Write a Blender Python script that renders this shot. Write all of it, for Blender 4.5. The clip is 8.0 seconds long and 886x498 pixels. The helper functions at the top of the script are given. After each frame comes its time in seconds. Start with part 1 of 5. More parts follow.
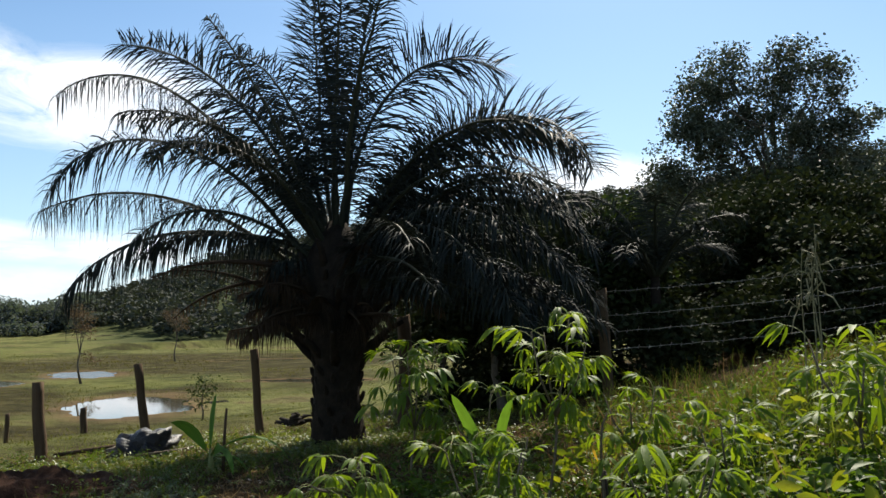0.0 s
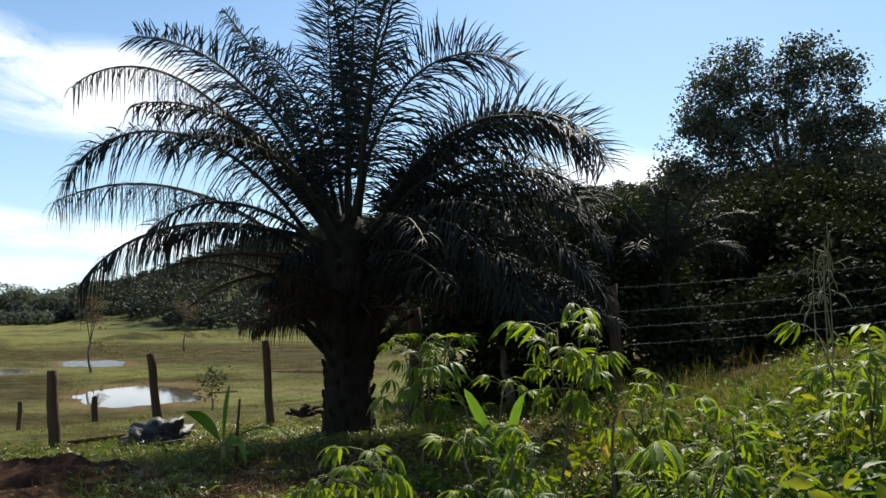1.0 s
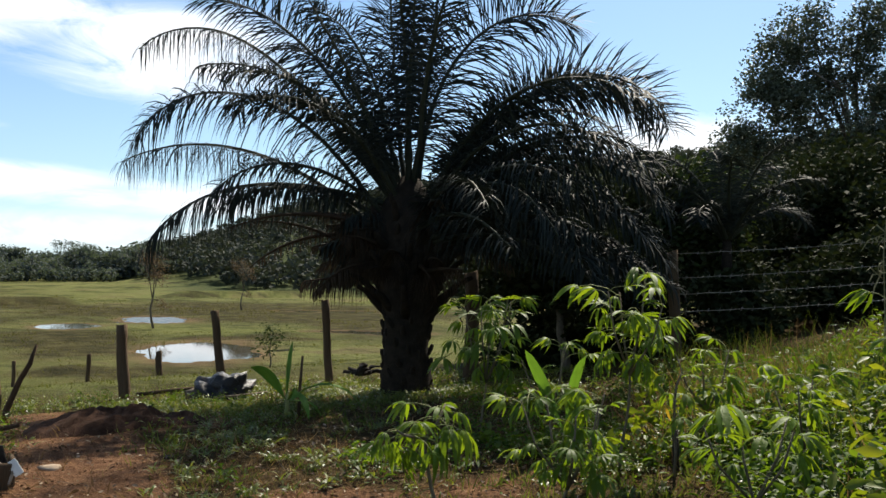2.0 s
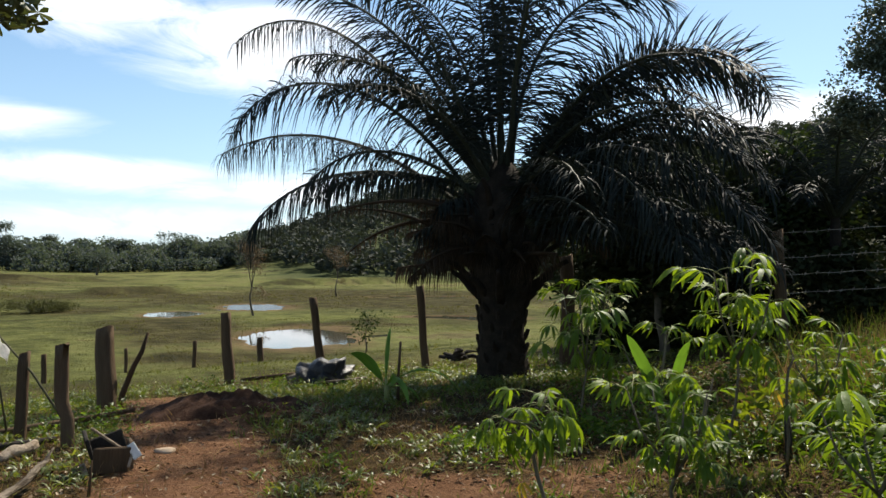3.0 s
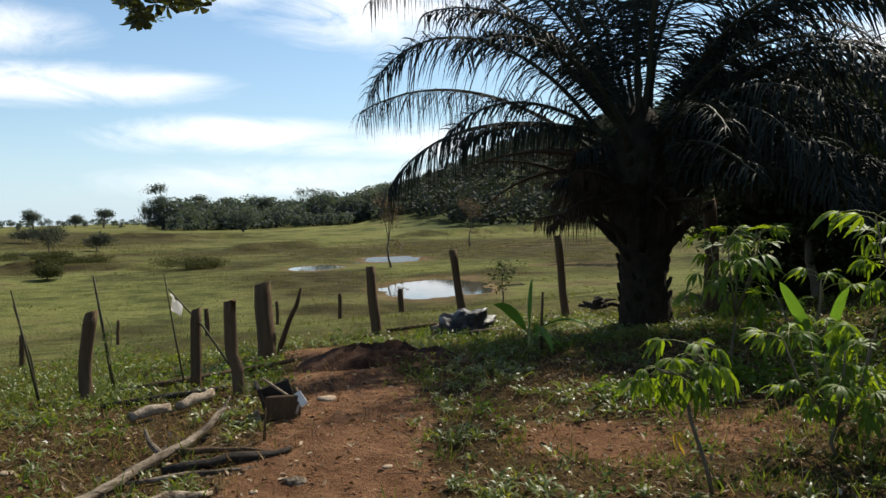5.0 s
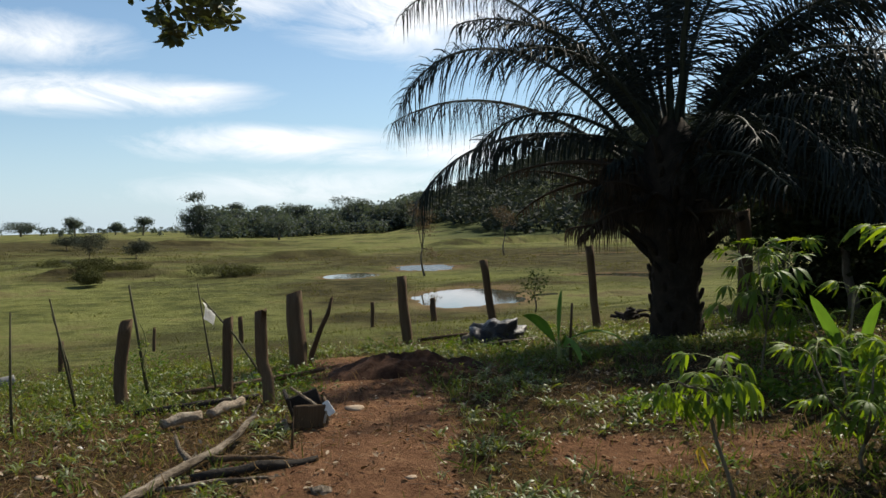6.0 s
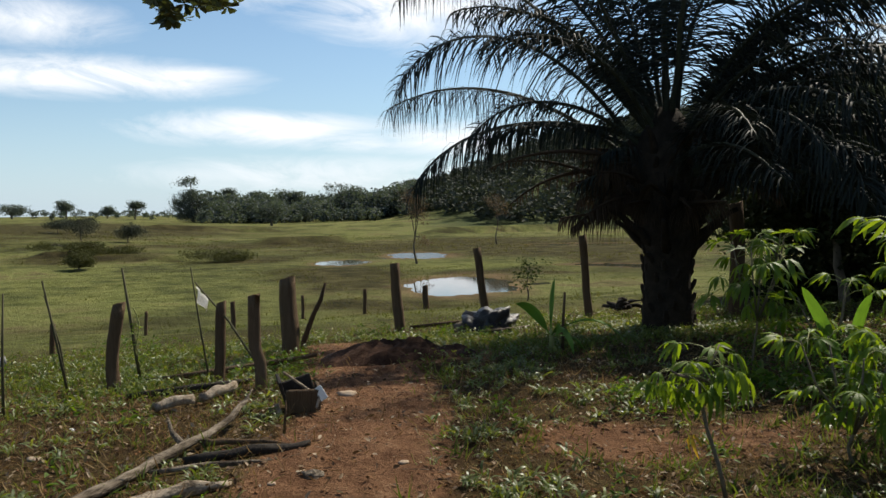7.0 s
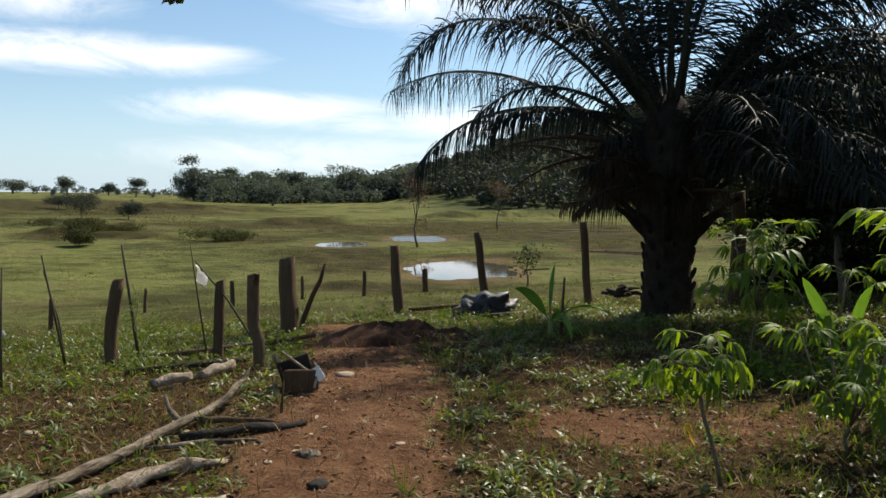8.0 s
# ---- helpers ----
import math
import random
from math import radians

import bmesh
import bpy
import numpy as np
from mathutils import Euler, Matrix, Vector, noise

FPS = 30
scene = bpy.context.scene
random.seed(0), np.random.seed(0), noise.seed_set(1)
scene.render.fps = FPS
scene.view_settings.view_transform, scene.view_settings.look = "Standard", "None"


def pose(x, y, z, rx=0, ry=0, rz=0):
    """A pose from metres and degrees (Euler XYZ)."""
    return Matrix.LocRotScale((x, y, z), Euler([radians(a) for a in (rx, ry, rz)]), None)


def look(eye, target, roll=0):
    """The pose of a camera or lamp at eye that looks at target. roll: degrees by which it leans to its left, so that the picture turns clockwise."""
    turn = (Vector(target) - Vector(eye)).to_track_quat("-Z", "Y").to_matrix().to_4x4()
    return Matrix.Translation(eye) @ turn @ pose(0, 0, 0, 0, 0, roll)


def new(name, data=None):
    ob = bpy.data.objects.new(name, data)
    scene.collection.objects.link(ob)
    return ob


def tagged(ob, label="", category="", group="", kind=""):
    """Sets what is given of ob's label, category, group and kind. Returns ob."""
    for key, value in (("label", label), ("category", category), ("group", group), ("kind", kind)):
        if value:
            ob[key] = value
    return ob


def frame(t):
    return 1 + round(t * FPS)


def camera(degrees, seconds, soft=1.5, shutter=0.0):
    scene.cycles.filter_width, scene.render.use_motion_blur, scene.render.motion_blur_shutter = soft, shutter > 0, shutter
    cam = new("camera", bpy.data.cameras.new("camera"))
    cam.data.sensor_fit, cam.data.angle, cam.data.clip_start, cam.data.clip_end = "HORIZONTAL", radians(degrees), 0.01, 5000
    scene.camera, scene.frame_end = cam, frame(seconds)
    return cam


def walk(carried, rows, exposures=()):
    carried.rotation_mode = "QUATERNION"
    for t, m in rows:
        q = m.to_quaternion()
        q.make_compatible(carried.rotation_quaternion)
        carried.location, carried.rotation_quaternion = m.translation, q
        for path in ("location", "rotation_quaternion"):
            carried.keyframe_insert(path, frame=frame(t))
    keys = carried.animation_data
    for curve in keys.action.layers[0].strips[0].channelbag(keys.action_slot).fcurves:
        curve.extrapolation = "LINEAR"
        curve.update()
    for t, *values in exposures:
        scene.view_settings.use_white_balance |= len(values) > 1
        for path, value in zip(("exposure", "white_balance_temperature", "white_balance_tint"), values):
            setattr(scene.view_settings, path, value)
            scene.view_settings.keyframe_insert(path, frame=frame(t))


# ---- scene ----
cam = camera(55.4, 8.0, 1.5)
PATH = [
    (0, (-0.2, 0.816, 1.516), (-0.253, 2.808, 1.692), -0.6),
    (0.5, (-0.226, 0.764, 1.539), (-0.253, 2.755, 1.725), -0.3),
    (1, (-0.248, 0.758, 1.526), (-0.321, 2.75, 1.686), 0.1),
    (1.2, (-0.261, 0.741, 1.501), (-0.354, 2.735, 1.618), 0.0),
    (2.3, (-0.358, 0.713, 1.508), (-0.629, 2.694, 1.559), 0.8),
    (2.5, (-0.37, 0.741, 1.518), (-0.704, 2.712, 1.549), -0.0),
    (3, (-0.398, 0.744, 1.507), (-0.805, 2.702, 1.542), 0.2),
    (3.5, (-0.406, 0.759, 1.523), (-0.849, 2.709, 1.548), 0.1),
    (4, (-0.418, 0.741, 1.509), (-0.909, 2.68, 1.538), 0.4),
    (4.5, (-0.441, 0.712, 1.527), (-1.047, 2.617, 1.466), -1.7),
    (4.7, (-0.474, 0.639, 1.539), (-1.15, 2.519, 1.454), -1.7),
    (5.8, (-0.395, 0.59, 1.568), (-1.139, 2.446, 1.505), -1.5),
    (6, (-0.389, 0.587, 1.576), (-1.171, 2.427, 1.515), -1.5),
    (6.5, (-0.399, 0.569, 1.57), (-1.196, 2.402, 1.499), -1.3),
    (7, (-0.4, 0.575, 1.566), (-1.166, 2.421, 1.477), -0.7),
    (7.5, (-0.397, 0.584, 1.562), (-1.128, 2.441, 1.435), 0.4),
    (8, (-0.407, 0.591, 1.557), (-1.173, 2.434, 1.43), 0.5),
]
walk(cam, [(t, look(*p)) for t, *p in PATH], [(0, 0.79), (3.0, 0.80), (4.5, 0.72), (6.0, 0.48), (7.0, 0.47), (8.0, 0.61)])

# ---- sky, sun ----
SUN_AZ, SUN_EL = 13.0, 47.0
world = bpy.data.worlds.new("sky")
scene.world = world
world.use_nodes = True


def nd(tree, kind, **kw):
    n = tree.nodes.new(kind)
    for k, v in kw.items():
        if k == "op":
            n.operation = v
        elif k == "blend":
            n.blend_type = v
        else:
            n.inputs[k].default_value = v
    return n


def math_node(tree, op, a, b=None, clamp=False):
    n = tree.nodes.new("ShaderNodeMath")
    n.operation, n.use_clamp = op, clamp
    for i, v in enumerate((a, b)):
        if v is None:
            continue
        if isinstance(v, (int, float)):
            n.inputs[i].default_value = v
        else:
            tree.links.new(v, n.inputs[i])
    return n.outputs[0]


def ramp(tree, fac, stops):
    n = tree.nodes.new("ShaderNodeValToRGB")
    el = n.color_ramp.elements
    while len(el) < len(stops):
        el.new(0.5)
    for e, (p, c) in zip(el, stops):
        e.position, e.color = p, (*c, 1) if len(c) == 3 else c
    tree.links.new(fac, n.inputs[0])
    return n.outputs[0]


def mix(tree, fac, a, b, blend="MIX"):
    n = tree.nodes.new("ShaderNodeMix")
    n.data_type, n.blend_type = "RGBA", blend
    for s, v in ((n.inputs[0], fac), (n.inputs[6], a), (n.inputs[7], b)):
        if isinstance(v, (int, float)):
            s.default_value = v
        elif isinstance(v, tuple):
            s.default_value = (*v, 1)
        else:
            tree.links.new(v, s)
    return n.outputs[2]


wt = world.node_tree
wt.nodes.clear()
sky = wt.nodes.new("ShaderNodeTexSky")
sky.sky_type, sky.sun_disc = "NISHITA", False
sky.sun_elevation, sky.sun_rotation = radians(SUN_EL), radians(SUN_AZ)
sky.air_density, sky.dust_density, sky.ozone_density = 1.0, 0.6, 2.0
co = wt.nodes.new("ShaderNodeTexCoord")
sep = wt.nodes.new("ShaderNodeSeparateXYZ")
wt.links.new(co.outputs["Generated"], sep.inputs[0])
az = math_node(wt, "ARCTAN2", sep.outputs[0], sep.outputs[1])
el = math_node(wt, "ARCSINE", sep.outputs[2])
flat = wt.nodes.new("ShaderNodeCombineXYZ")
wt.links.new(math_node(wt, "MULTIPLY", az, 1.0), flat.inputs[0])
wt.links.new(math_node(wt, "MULTIPLY", el, 3.2), flat.inputs[1])
puff = nd(wt, "ShaderNodeTexNoise", Scale=7.0, Detail=10.0, Roughness=0.66, Distortion=0.8)
wt.links.new(flat.outputs[0], puff.inputs["Vector"])
# banks of cloud: azimuth, elevation, half width, half height in degrees, density
CLOUDS = [(-24.3, 14.2, 6.2, 2.3, 1.25), (-33.5, 15.6, 5.5, 1.7, 1.15), (-45.5, 8.6, 7.0, 0.95, 1.2), (-39.5, 8.9, 3.5, 0.55, 0.9), (-48.5, 11.8, 5.0, 1.2, 0.75),
          (-34.5, 5.65, 6.5, 0.85, 1.15), (-28.0, 4.8, 4.0, 0.6, 0.8), (9.0, 9.4, 4.6, 1.3, 1.2), (-30.0, 2.6, 12.0, 1.0, 0.6), (-22.5, 4.9, 4.5, 0.9, 0.95),
          (62.0, 20.0, 16.0, 5.0, 1.0), (-85.0, 18.0, 18.0, 6.0, 1.1), (120.0, 24.0, 25.0, 7.0, 1.0), (-140.0, 15.0, 22.0, 5.0, 1.0)]
total = None
for ca, ce, wa, we, dens in CLOUDS:
    da = math_node(wt, "DIVIDE", math_node(wt, "SUBTRACT", az, radians(ca)), radians(wa))
    de = math_node(wt, "DIVIDE", math_node(wt, "SUBTRACT", el, radians(ce)), radians(we))
    d2 = math_node(wt, "ADD", math_node(wt, "MULTIPLY", da, da), math_node(wt, "MULTIPLY", de, de))
    g = math_node(wt, "MULTIPLY", math_node(wt, "EXPONENT", math_node(wt, "MULTIPLY", d2, -0.75)), dens)
    total = g if total is None else math_node(wt, "MAXIMUM", total, g)
cover = math_node(wt, "MULTIPLY", total, math_node(wt, "ADD", math_node(wt, "MULTIPLY", puff.outputs["Fac"], 3.4), -0.85))
cover = ramp(wt, cover, [(0.12, (0, 0, 0)), (0.45, (0.45, 0.45, 0.45)), (0.95, (1, 1, 1))])
low = ramp(wt, el, [(0.0, (0.75, 0.75, 0.75)), (0.12, (0.28, 0.28, 0.28)), (0.35, (0, 0, 0))])
SKY_TINT, CLOUD = (0.82, 0.99, 1.06), (10.2, 10.5, 10.9)
tinted = mix(wt, 1.0, sky.outputs[0], SKY_TINT, "MULTIPLY")
HAZE = (6.8, 8.4, 10.3)
hazy = mix(wt, math_node(wt, "MULTIPLY", low, 0.8), tinted, HAZE)
seen_sky = mix(wt, cover, hazy, CLOUD)
bg = nd(wt, "ShaderNodeBackground", Strength=0.074)
wt.links.new(seen_sky, bg.inputs[0])
out = wt.nodes.new("ShaderNodeOutputWorld")
wt.links.new(bg.outputs[0], out.inputs[0])

sun = new("sun", bpy.data.lights.new("sun", "SUN"))
sun.data.energy, sun.data.angle, sun.data.color = 5.0, radians(0.6), (1.0, 0.92, 0.78)
to_sun = Vector((math.sin(radians(SUN_AZ)) * math.cos(radians(SUN_EL)), math.cos(radians(SUN_AZ)) * math.cos(radians(SUN_EL)), math.sin(radians(SUN_EL))))
sun.matrix_world = look(to_sun * 300, (0, 0, 0))


# ---- materials ----
def material(name, colours, scale=6.0, rough=0.8, bump=0.3, bump_scale=40.0, fine=0.35, translucent=0.0, glow_tint=None, island=0.0, gloss=0.1, stretch=None, random_ob=0.0):
    """Surface with two scales of noise, relief, and leaf translucency where asked."""
    m = bpy.data.materials.new(name)
    m.use_nodes = True
    t = m.node_tree
    t.nodes.clear()
    o = t.nodes.new("ShaderNodeOutputMaterial")
    p = nd(t, "ShaderNodeBsdfPrincipled", Roughness=rough)
    p.inputs["Specular IOR Level"].default_value = gloss
    c = t.nodes.new("ShaderNodeTexCoord")
    vec = c.outputs["Object"]
    if stretch:
        mp = t.nodes.new("ShaderNodeMapping")
        mp.inputs["Scale"].default_value = stretch
        t.links.new(vec, mp.inputs[0])
        vec = mp.outputs[0]
    n1 = nd(t, "ShaderNodeTexNoise", Scale=scale, Detail=5.0, Roughness=0.6)
    n2 = nd(t, "ShaderNodeTexNoise", Scale=bump_scale, Detail=6.0, Roughness=0.65)
    for n in (n1, n2):
        t.links.new(vec, n.inputs["Vector"])
    f = math_node(t, "ADD", math_node(t, "MULTIPLY", n1.outputs["Fac"], 1 - fine), math_node(t, "MULTIPLY", n2.outputs["Fac"], fine))
    if island:
        geo = t.nodes.new("ShaderNodeNewGeometry")
        f = math_node(t, "ADD", math_node(t, "MULTIPLY", f, 1 - island), math_node(t, "MULTIPLY", geo.outputs["Random Per Island"], island))
    if random_ob:
        inf = t.nodes.new("ShaderNodeObjectInfo")
        f = math_node(t, "ADD", math_node(t, "MULTIPLY", f, 1 - random_ob), math_node(t, "MULTIPLY", inf.outputs["Random"], random_ob))
    k = len(colours)
    lo, hi = (0.1, 0.9) if island or random_ob else (0.3, 0.7)
    col = ramp(t, f, [(lo + (hi - lo) * i / (k - 1), c_) for i, c_ in enumerate(colours)])
    t.links.new(col, p.inputs["Base Color"])
    if bump:
        b = nd(t, "ShaderNodeBump", Strength=bump, Distance=0.02)
        t.links.new(n2.outputs["Fac"], b.inputs["Height"])
        t.links.new(b.outputs[0], p.inputs["Normal"])
    shader = p.outputs[0]
    if translucent:
        tr = t.nodes.new("ShaderNodeBsdfTranslucent")
        t.links.new(mix(t, 1.0, col, glow_tint or (1.5, 1.6, 0.7), "MULTIPLY"), tr.inputs[0])
        ms = nd(t, "ShaderNodeMixShader", Fac=translucent)
        t.links.new(shader, ms.inputs[1])
        t.links.new(tr.outputs[0], ms.inputs[2])
        shader = ms.outputs[0]
    t.links.new(shader, o.inputs[0])
    return m


# palm leaflet, rachis and trunk near black: backlit shade put into their colours
M_PALM = material("shaded_palm_leaflet", [(0.013, 0.016, 0.014), (0.023, 0.028, 0.024), (0.04, 0.047, 0.039)], 3, 0.6, 0.0, 30, 0.3, 0.06, (1.1, 1.2, 1.0), island=0.5, gloss=0.045)
M_PALMDRY = material("dry_palm_leaflet", [(0.028, 0.018, 0.011), (0.055, 0.037, 0.023), (0.10, 0.072, 0.046)], 3, 0.8, 0.0, 30, 0.3, 0.15, (1.1, 1.0, 0.8), island=0.5)
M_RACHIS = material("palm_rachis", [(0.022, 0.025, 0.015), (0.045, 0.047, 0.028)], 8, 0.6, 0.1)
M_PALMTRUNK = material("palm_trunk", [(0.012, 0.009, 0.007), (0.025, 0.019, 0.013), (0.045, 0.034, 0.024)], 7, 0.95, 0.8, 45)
M_CASSAVA = material("cassava_leaf", [(0.055, 0.095, 0.014), (0.095, 0.155, 0.02), (0.155, 0.22, 0.03)], 9, 0.5, 0.15, 60, 0.3, 0.45, (2.0, 1.8, 0.4), random_ob=0.5, gloss=0.15)
M_CASSYELLOW = material("yellow_leaf", [(0.42, 0.27, 0.03), (0.58, 0.40, 0.05)], 9, 0.6, 0.1, 60, 0.3, 0.4, (1.2, 1.1, 0.7))
M_CASSSTEM = material("cassava_stem", [(0.09, 0.075, 0.05), (0.17, 0.14, 0.095)], 20, 0.8, 0.4, 70)
M_PETIOLE = material("petiole", [(0.16, 0.20, 0.06), (0.24, 0.22, 0.09)], 12, 0.6, 0.0)
M_BANANA = material("banana_leaf", [(0.09, 0.17, 0.03), (0.14, 0.25, 0.045)], 5, 0.5, 0.2, 60, 0.3, 0.33, (1.25, 1.3, 0.5), stretch=(1, 8, 1))
M_WEED = material("weed_leaf", [(0.045, 0.062, 0.015), (0.095, 0.125, 0.028), (0.19, 0.20, 0.062)], 4, 0.42, 0.0, 30, 0.3, 0.4, (1.8, 1.7, 0.5), island=0.55, gloss=0.35)
M_GRASS = material("grass_blade", [(0.072, 0.0897, 0.0195), (0.126, 0.1437, 0.0325), (0.24, 0.207, 0.0806)], 0.7, 0.65, 0.0, 9, 0.3, 0.40, (1.5, 1.5, 0.6), island=0.4)
M_DRYGRASS = material("dry_grass_blade", [(0.10, 0.056, 0.024), (0.19, 0.12, 0.056), (0.33, 0.24, 0.125)], 1.2, 0.8, 0.0, 9, 0.3, 0.3, (1.2, 1.1, 0.8), island=0.5)
M_TREE = material("tree_leaf", [(0.022, 0.034, 0.012), (0.042, 0.06, 0.02), (0.078, 0.1, 0.036)], 1.2, 0.8, 0.0, 9, 0.3, 0.14, (1.4, 1.5, 0.6), island=0.55, gloss=0.09)
M_TALLTREE = material("tall_tree_leaf", [(0.04, 0.05, 0.034), (0.07, 0.085, 0.058), (0.11, 0.125, 0.09)], 1.2, 0.5, 0.0, 9, 0.3, 0.12, (1.2, 1.3, 0.8), island=0.5, gloss=0.25)
# darker tree leaf: shade within the wood edge put into the colour
M_EDGE_SHADED = material("shaded_edge_leaf", [(0.016, 0.021, 0.01), (0.027, 0.034, 0.015), (0.046, 0.053, 0.024)], 0.5, 0.7, 0.0, 4, 0.4, 0.1, (1.3, 1.4, 0.7), island=0.45, gloss=0.03)
M_FAR = material("far_leaf", [(0.03, 0.036, 0.03), (0.05, 0.057, 0.045), (0.075, 0.08, 0.062)], 0.07, 0.85, 0.0, 0.4, 0.4, 0.1, island=0.3, gloss=0.15)
# distance haze put into the leaf colour: lifted and bluish
M_BELT_HAZED = material("hazed_far_leaf", [(0.042, 0.053, 0.053), (0.072, 0.087, 0.084), (0.12, 0.134, 0.12)], 0.07, 0.85, 0.0, 0.4, 0.4, 0.25, island=0.3, gloss=0.25)
M_BANKWEED = material("bank_weed_leaf", [(0.028, 0.052, 0.009), (0.055, 0.10, 0.015), (0.11, 0.16, 0.03)], 0.9, 0.5, 0.0, 9, 0.3, 0.44, (1.9, 1.8, 0.45), island=0.6, gloss=0.13)
M_BROADLEAF = material("broad_weed_leaf", [(0.06, 0.09, 0.013), (0.12, 0.16, 0.02), (0.21, 0.22, 0.035)], 2, 0.5, 0.1, 30, 0.3, 0.45, (1.6, 1.5, 0.4), island=0.6, gloss=0.2)
M_BANKGRASS = material("bank_grass_blade", [(0.045, 0.07, 0.015), (0.08, 0.115, 0.023), (0.145, 0.165, 0.046)], 0.7, 0.6, 0.0, 9, 0.3, 0.4, (1.6, 1.5, 0.6), island=0.45)
M_SHADELEAF = material("shade_tree_leaf", [(0.035, 0.045, 0.02), (0.07, 0.085, 0.04), (0.13, 0.14, 0.085)], 6, 0.6, 0.0, 30, 0.3, 0.2, (1.4, 1.4, 0.6), island=0.6, gloss=0.3)
M_BARK = material("bark", [(0.06, 0.05, 0.038), (0.13, 0.11, 0.085), (0.2, 0.175, 0.14)], 6, 0.95, 0.8, 40, stretch=(1, 1, 0.3))
M_POST = material("old_post_wood", [(0.0368, 0.0242, 0.0144), (0.092, 0.0609, 0.036), (0.1725, 0.1207, 0.0744)], 5, 0.9, 1.0, 40, stretch=(1.6, 1.6, 0.18), random_ob=0.2)
M_LOG = material("weathered_log", [(0.02, 0.014, 0.01), (0.07, 0.053, 0.037), (0.21, 0.17, 0.125), (0.36, 0.31, 0.245)], 9, 0.85, 1.0, 40, 0.45, stretch=(1.6, 0.3, 1.6))
M_BLEACHED = material("bleached_wood", [(0.04, 0.027, 0.018), (0.17, 0.13, 0.09), (0.33, 0.27, 0.2), (0.43, 0.37, 0.29)], 8, 0.85, 1.0, 45, 0.4)
M_DARKWOOD = material("charred_wood", [(0.02, 0.017, 0.014), (0.05, 0.042, 0.035)], 8, 0.9, 0.8, 50)
M_WIRE = material("rusty_wire", [(0.2, 0.17, 0.14), (0.34, 0.3, 0.26)], 30, 0.55, 0.1)
M_BAG = material("black_plastic", [(0.012, 0.011, 0.010), (0.025, 0.022, 0.02)], 8, 0.4, 1.0, 26, gloss=0.35)
M_CLOTH = material("white_cloth", [(0.62, 0.6, 0.56), (0.8, 0.79, 0.76)], 12, 0.9, 0.3, 60)
M_SOIL = material("red_soil", [(0.0633, 0.0299, 0.0138), (0.1265, 0.0598, 0.0276), (0.207, 0.1092, 0.0517)], 4, 0.95, 0.9, 28)
# red heap soil, darkened so its colour carries the shade of the backlit front
M_HEAP = material("shaded_heap_soil", [(0.022, 0.011, 0.006), (0.05, 0.024, 0.013), (0.10, 0.052, 0.029)], 5, 0.95, 1.0, 22)
M_LITTER = material("leaf_litter", [(0.03, 0.016, 0.008), (0.075, 0.042, 0.021), (0.15, 0.095, 0.048), (0.42, 0.34, 0.24)], 3, 0.6, 0.0, 20, 0.3, 0.15, (1.2, 1.1, 0.8), island=0.75)
M_STAKE = material("weathered_cane", [(0.045, 0.042, 0.022), (0.10, 0.09, 0.05)], 12, 0.8, 0.3)
M_CANE = material("dry_cane", [(0.13, 0.12, 0.06), (0.26, 0.23, 0.13)], 12, 0.7, 0.2)


# ---- mesh helpers ----
def part(name, bm, mat, parent=None, label="", smooth=False):
    """One bmesh as one mesh object, under a thing where given."""
    me = bpy.data.meshes.new(name)
    if smooth:
        for f in bm.faces:
            f.smooth = True
    bm.to_mesh(me)
    bm.free()
    return part_mesh(name, me, mat, parent, label)


def part_mesh(name, me, mat, parent=None, label=""):
    if mat is not None and not me.materials:
        me.materials.append(mat)
    ob = new(name, me)
    if parent is not None:
        ob.parent = parent
    if label:
        ob["label"] = label
    return ob


def thing(name, m, label, category, group=""):
    e = new(name)
    e.empty_display_size = 0.2
    e.matrix_basis = m
    return tagged(e, label, category, group)


def np_mesh(name, V, F, smooth=False):
    """Mesh from arrays: V (n,3), F (k,3) or (k,4)."""
    me = bpy.data.meshes.new(name)
    V, F = np.asarray(V, np.float32), np.asarray(F, np.int32)
    me.vertices.add(len(V))
    me.vertices.foreach_set("co", V.ravel())
    me.loops.add(F.size)
    me.loops.foreach_set("vertex_index", F.ravel())
    me.polygons.add(len(F))
    me.polygons.foreach_set("loop_start", np.arange(0, F.size, F.shape[1], dtype=np.int32))
    if smooth:
        me.polygons.foreach_set("use_smooth", np.ones(len(F), bool))
    me.update(calc_edges=True)
    return me


def scattered(name, tv, tf, R, T):
    """Copies of one small form (tv, tf), turned by R (k,3,3) and moved to T (k,3), in one mesh."""
    tv, tf = np.asarray(tv, float), np.asarray(tf, int)
    V = np.einsum("kij,nj->kni", R, tv) + T[:, None, :]
    F = tf[None] + (np.arange(len(T)) * len(tv))[:, None, None]
    return np_mesh(name, V.reshape(-1, 3), F.reshape(-1, tf.shape[1]))


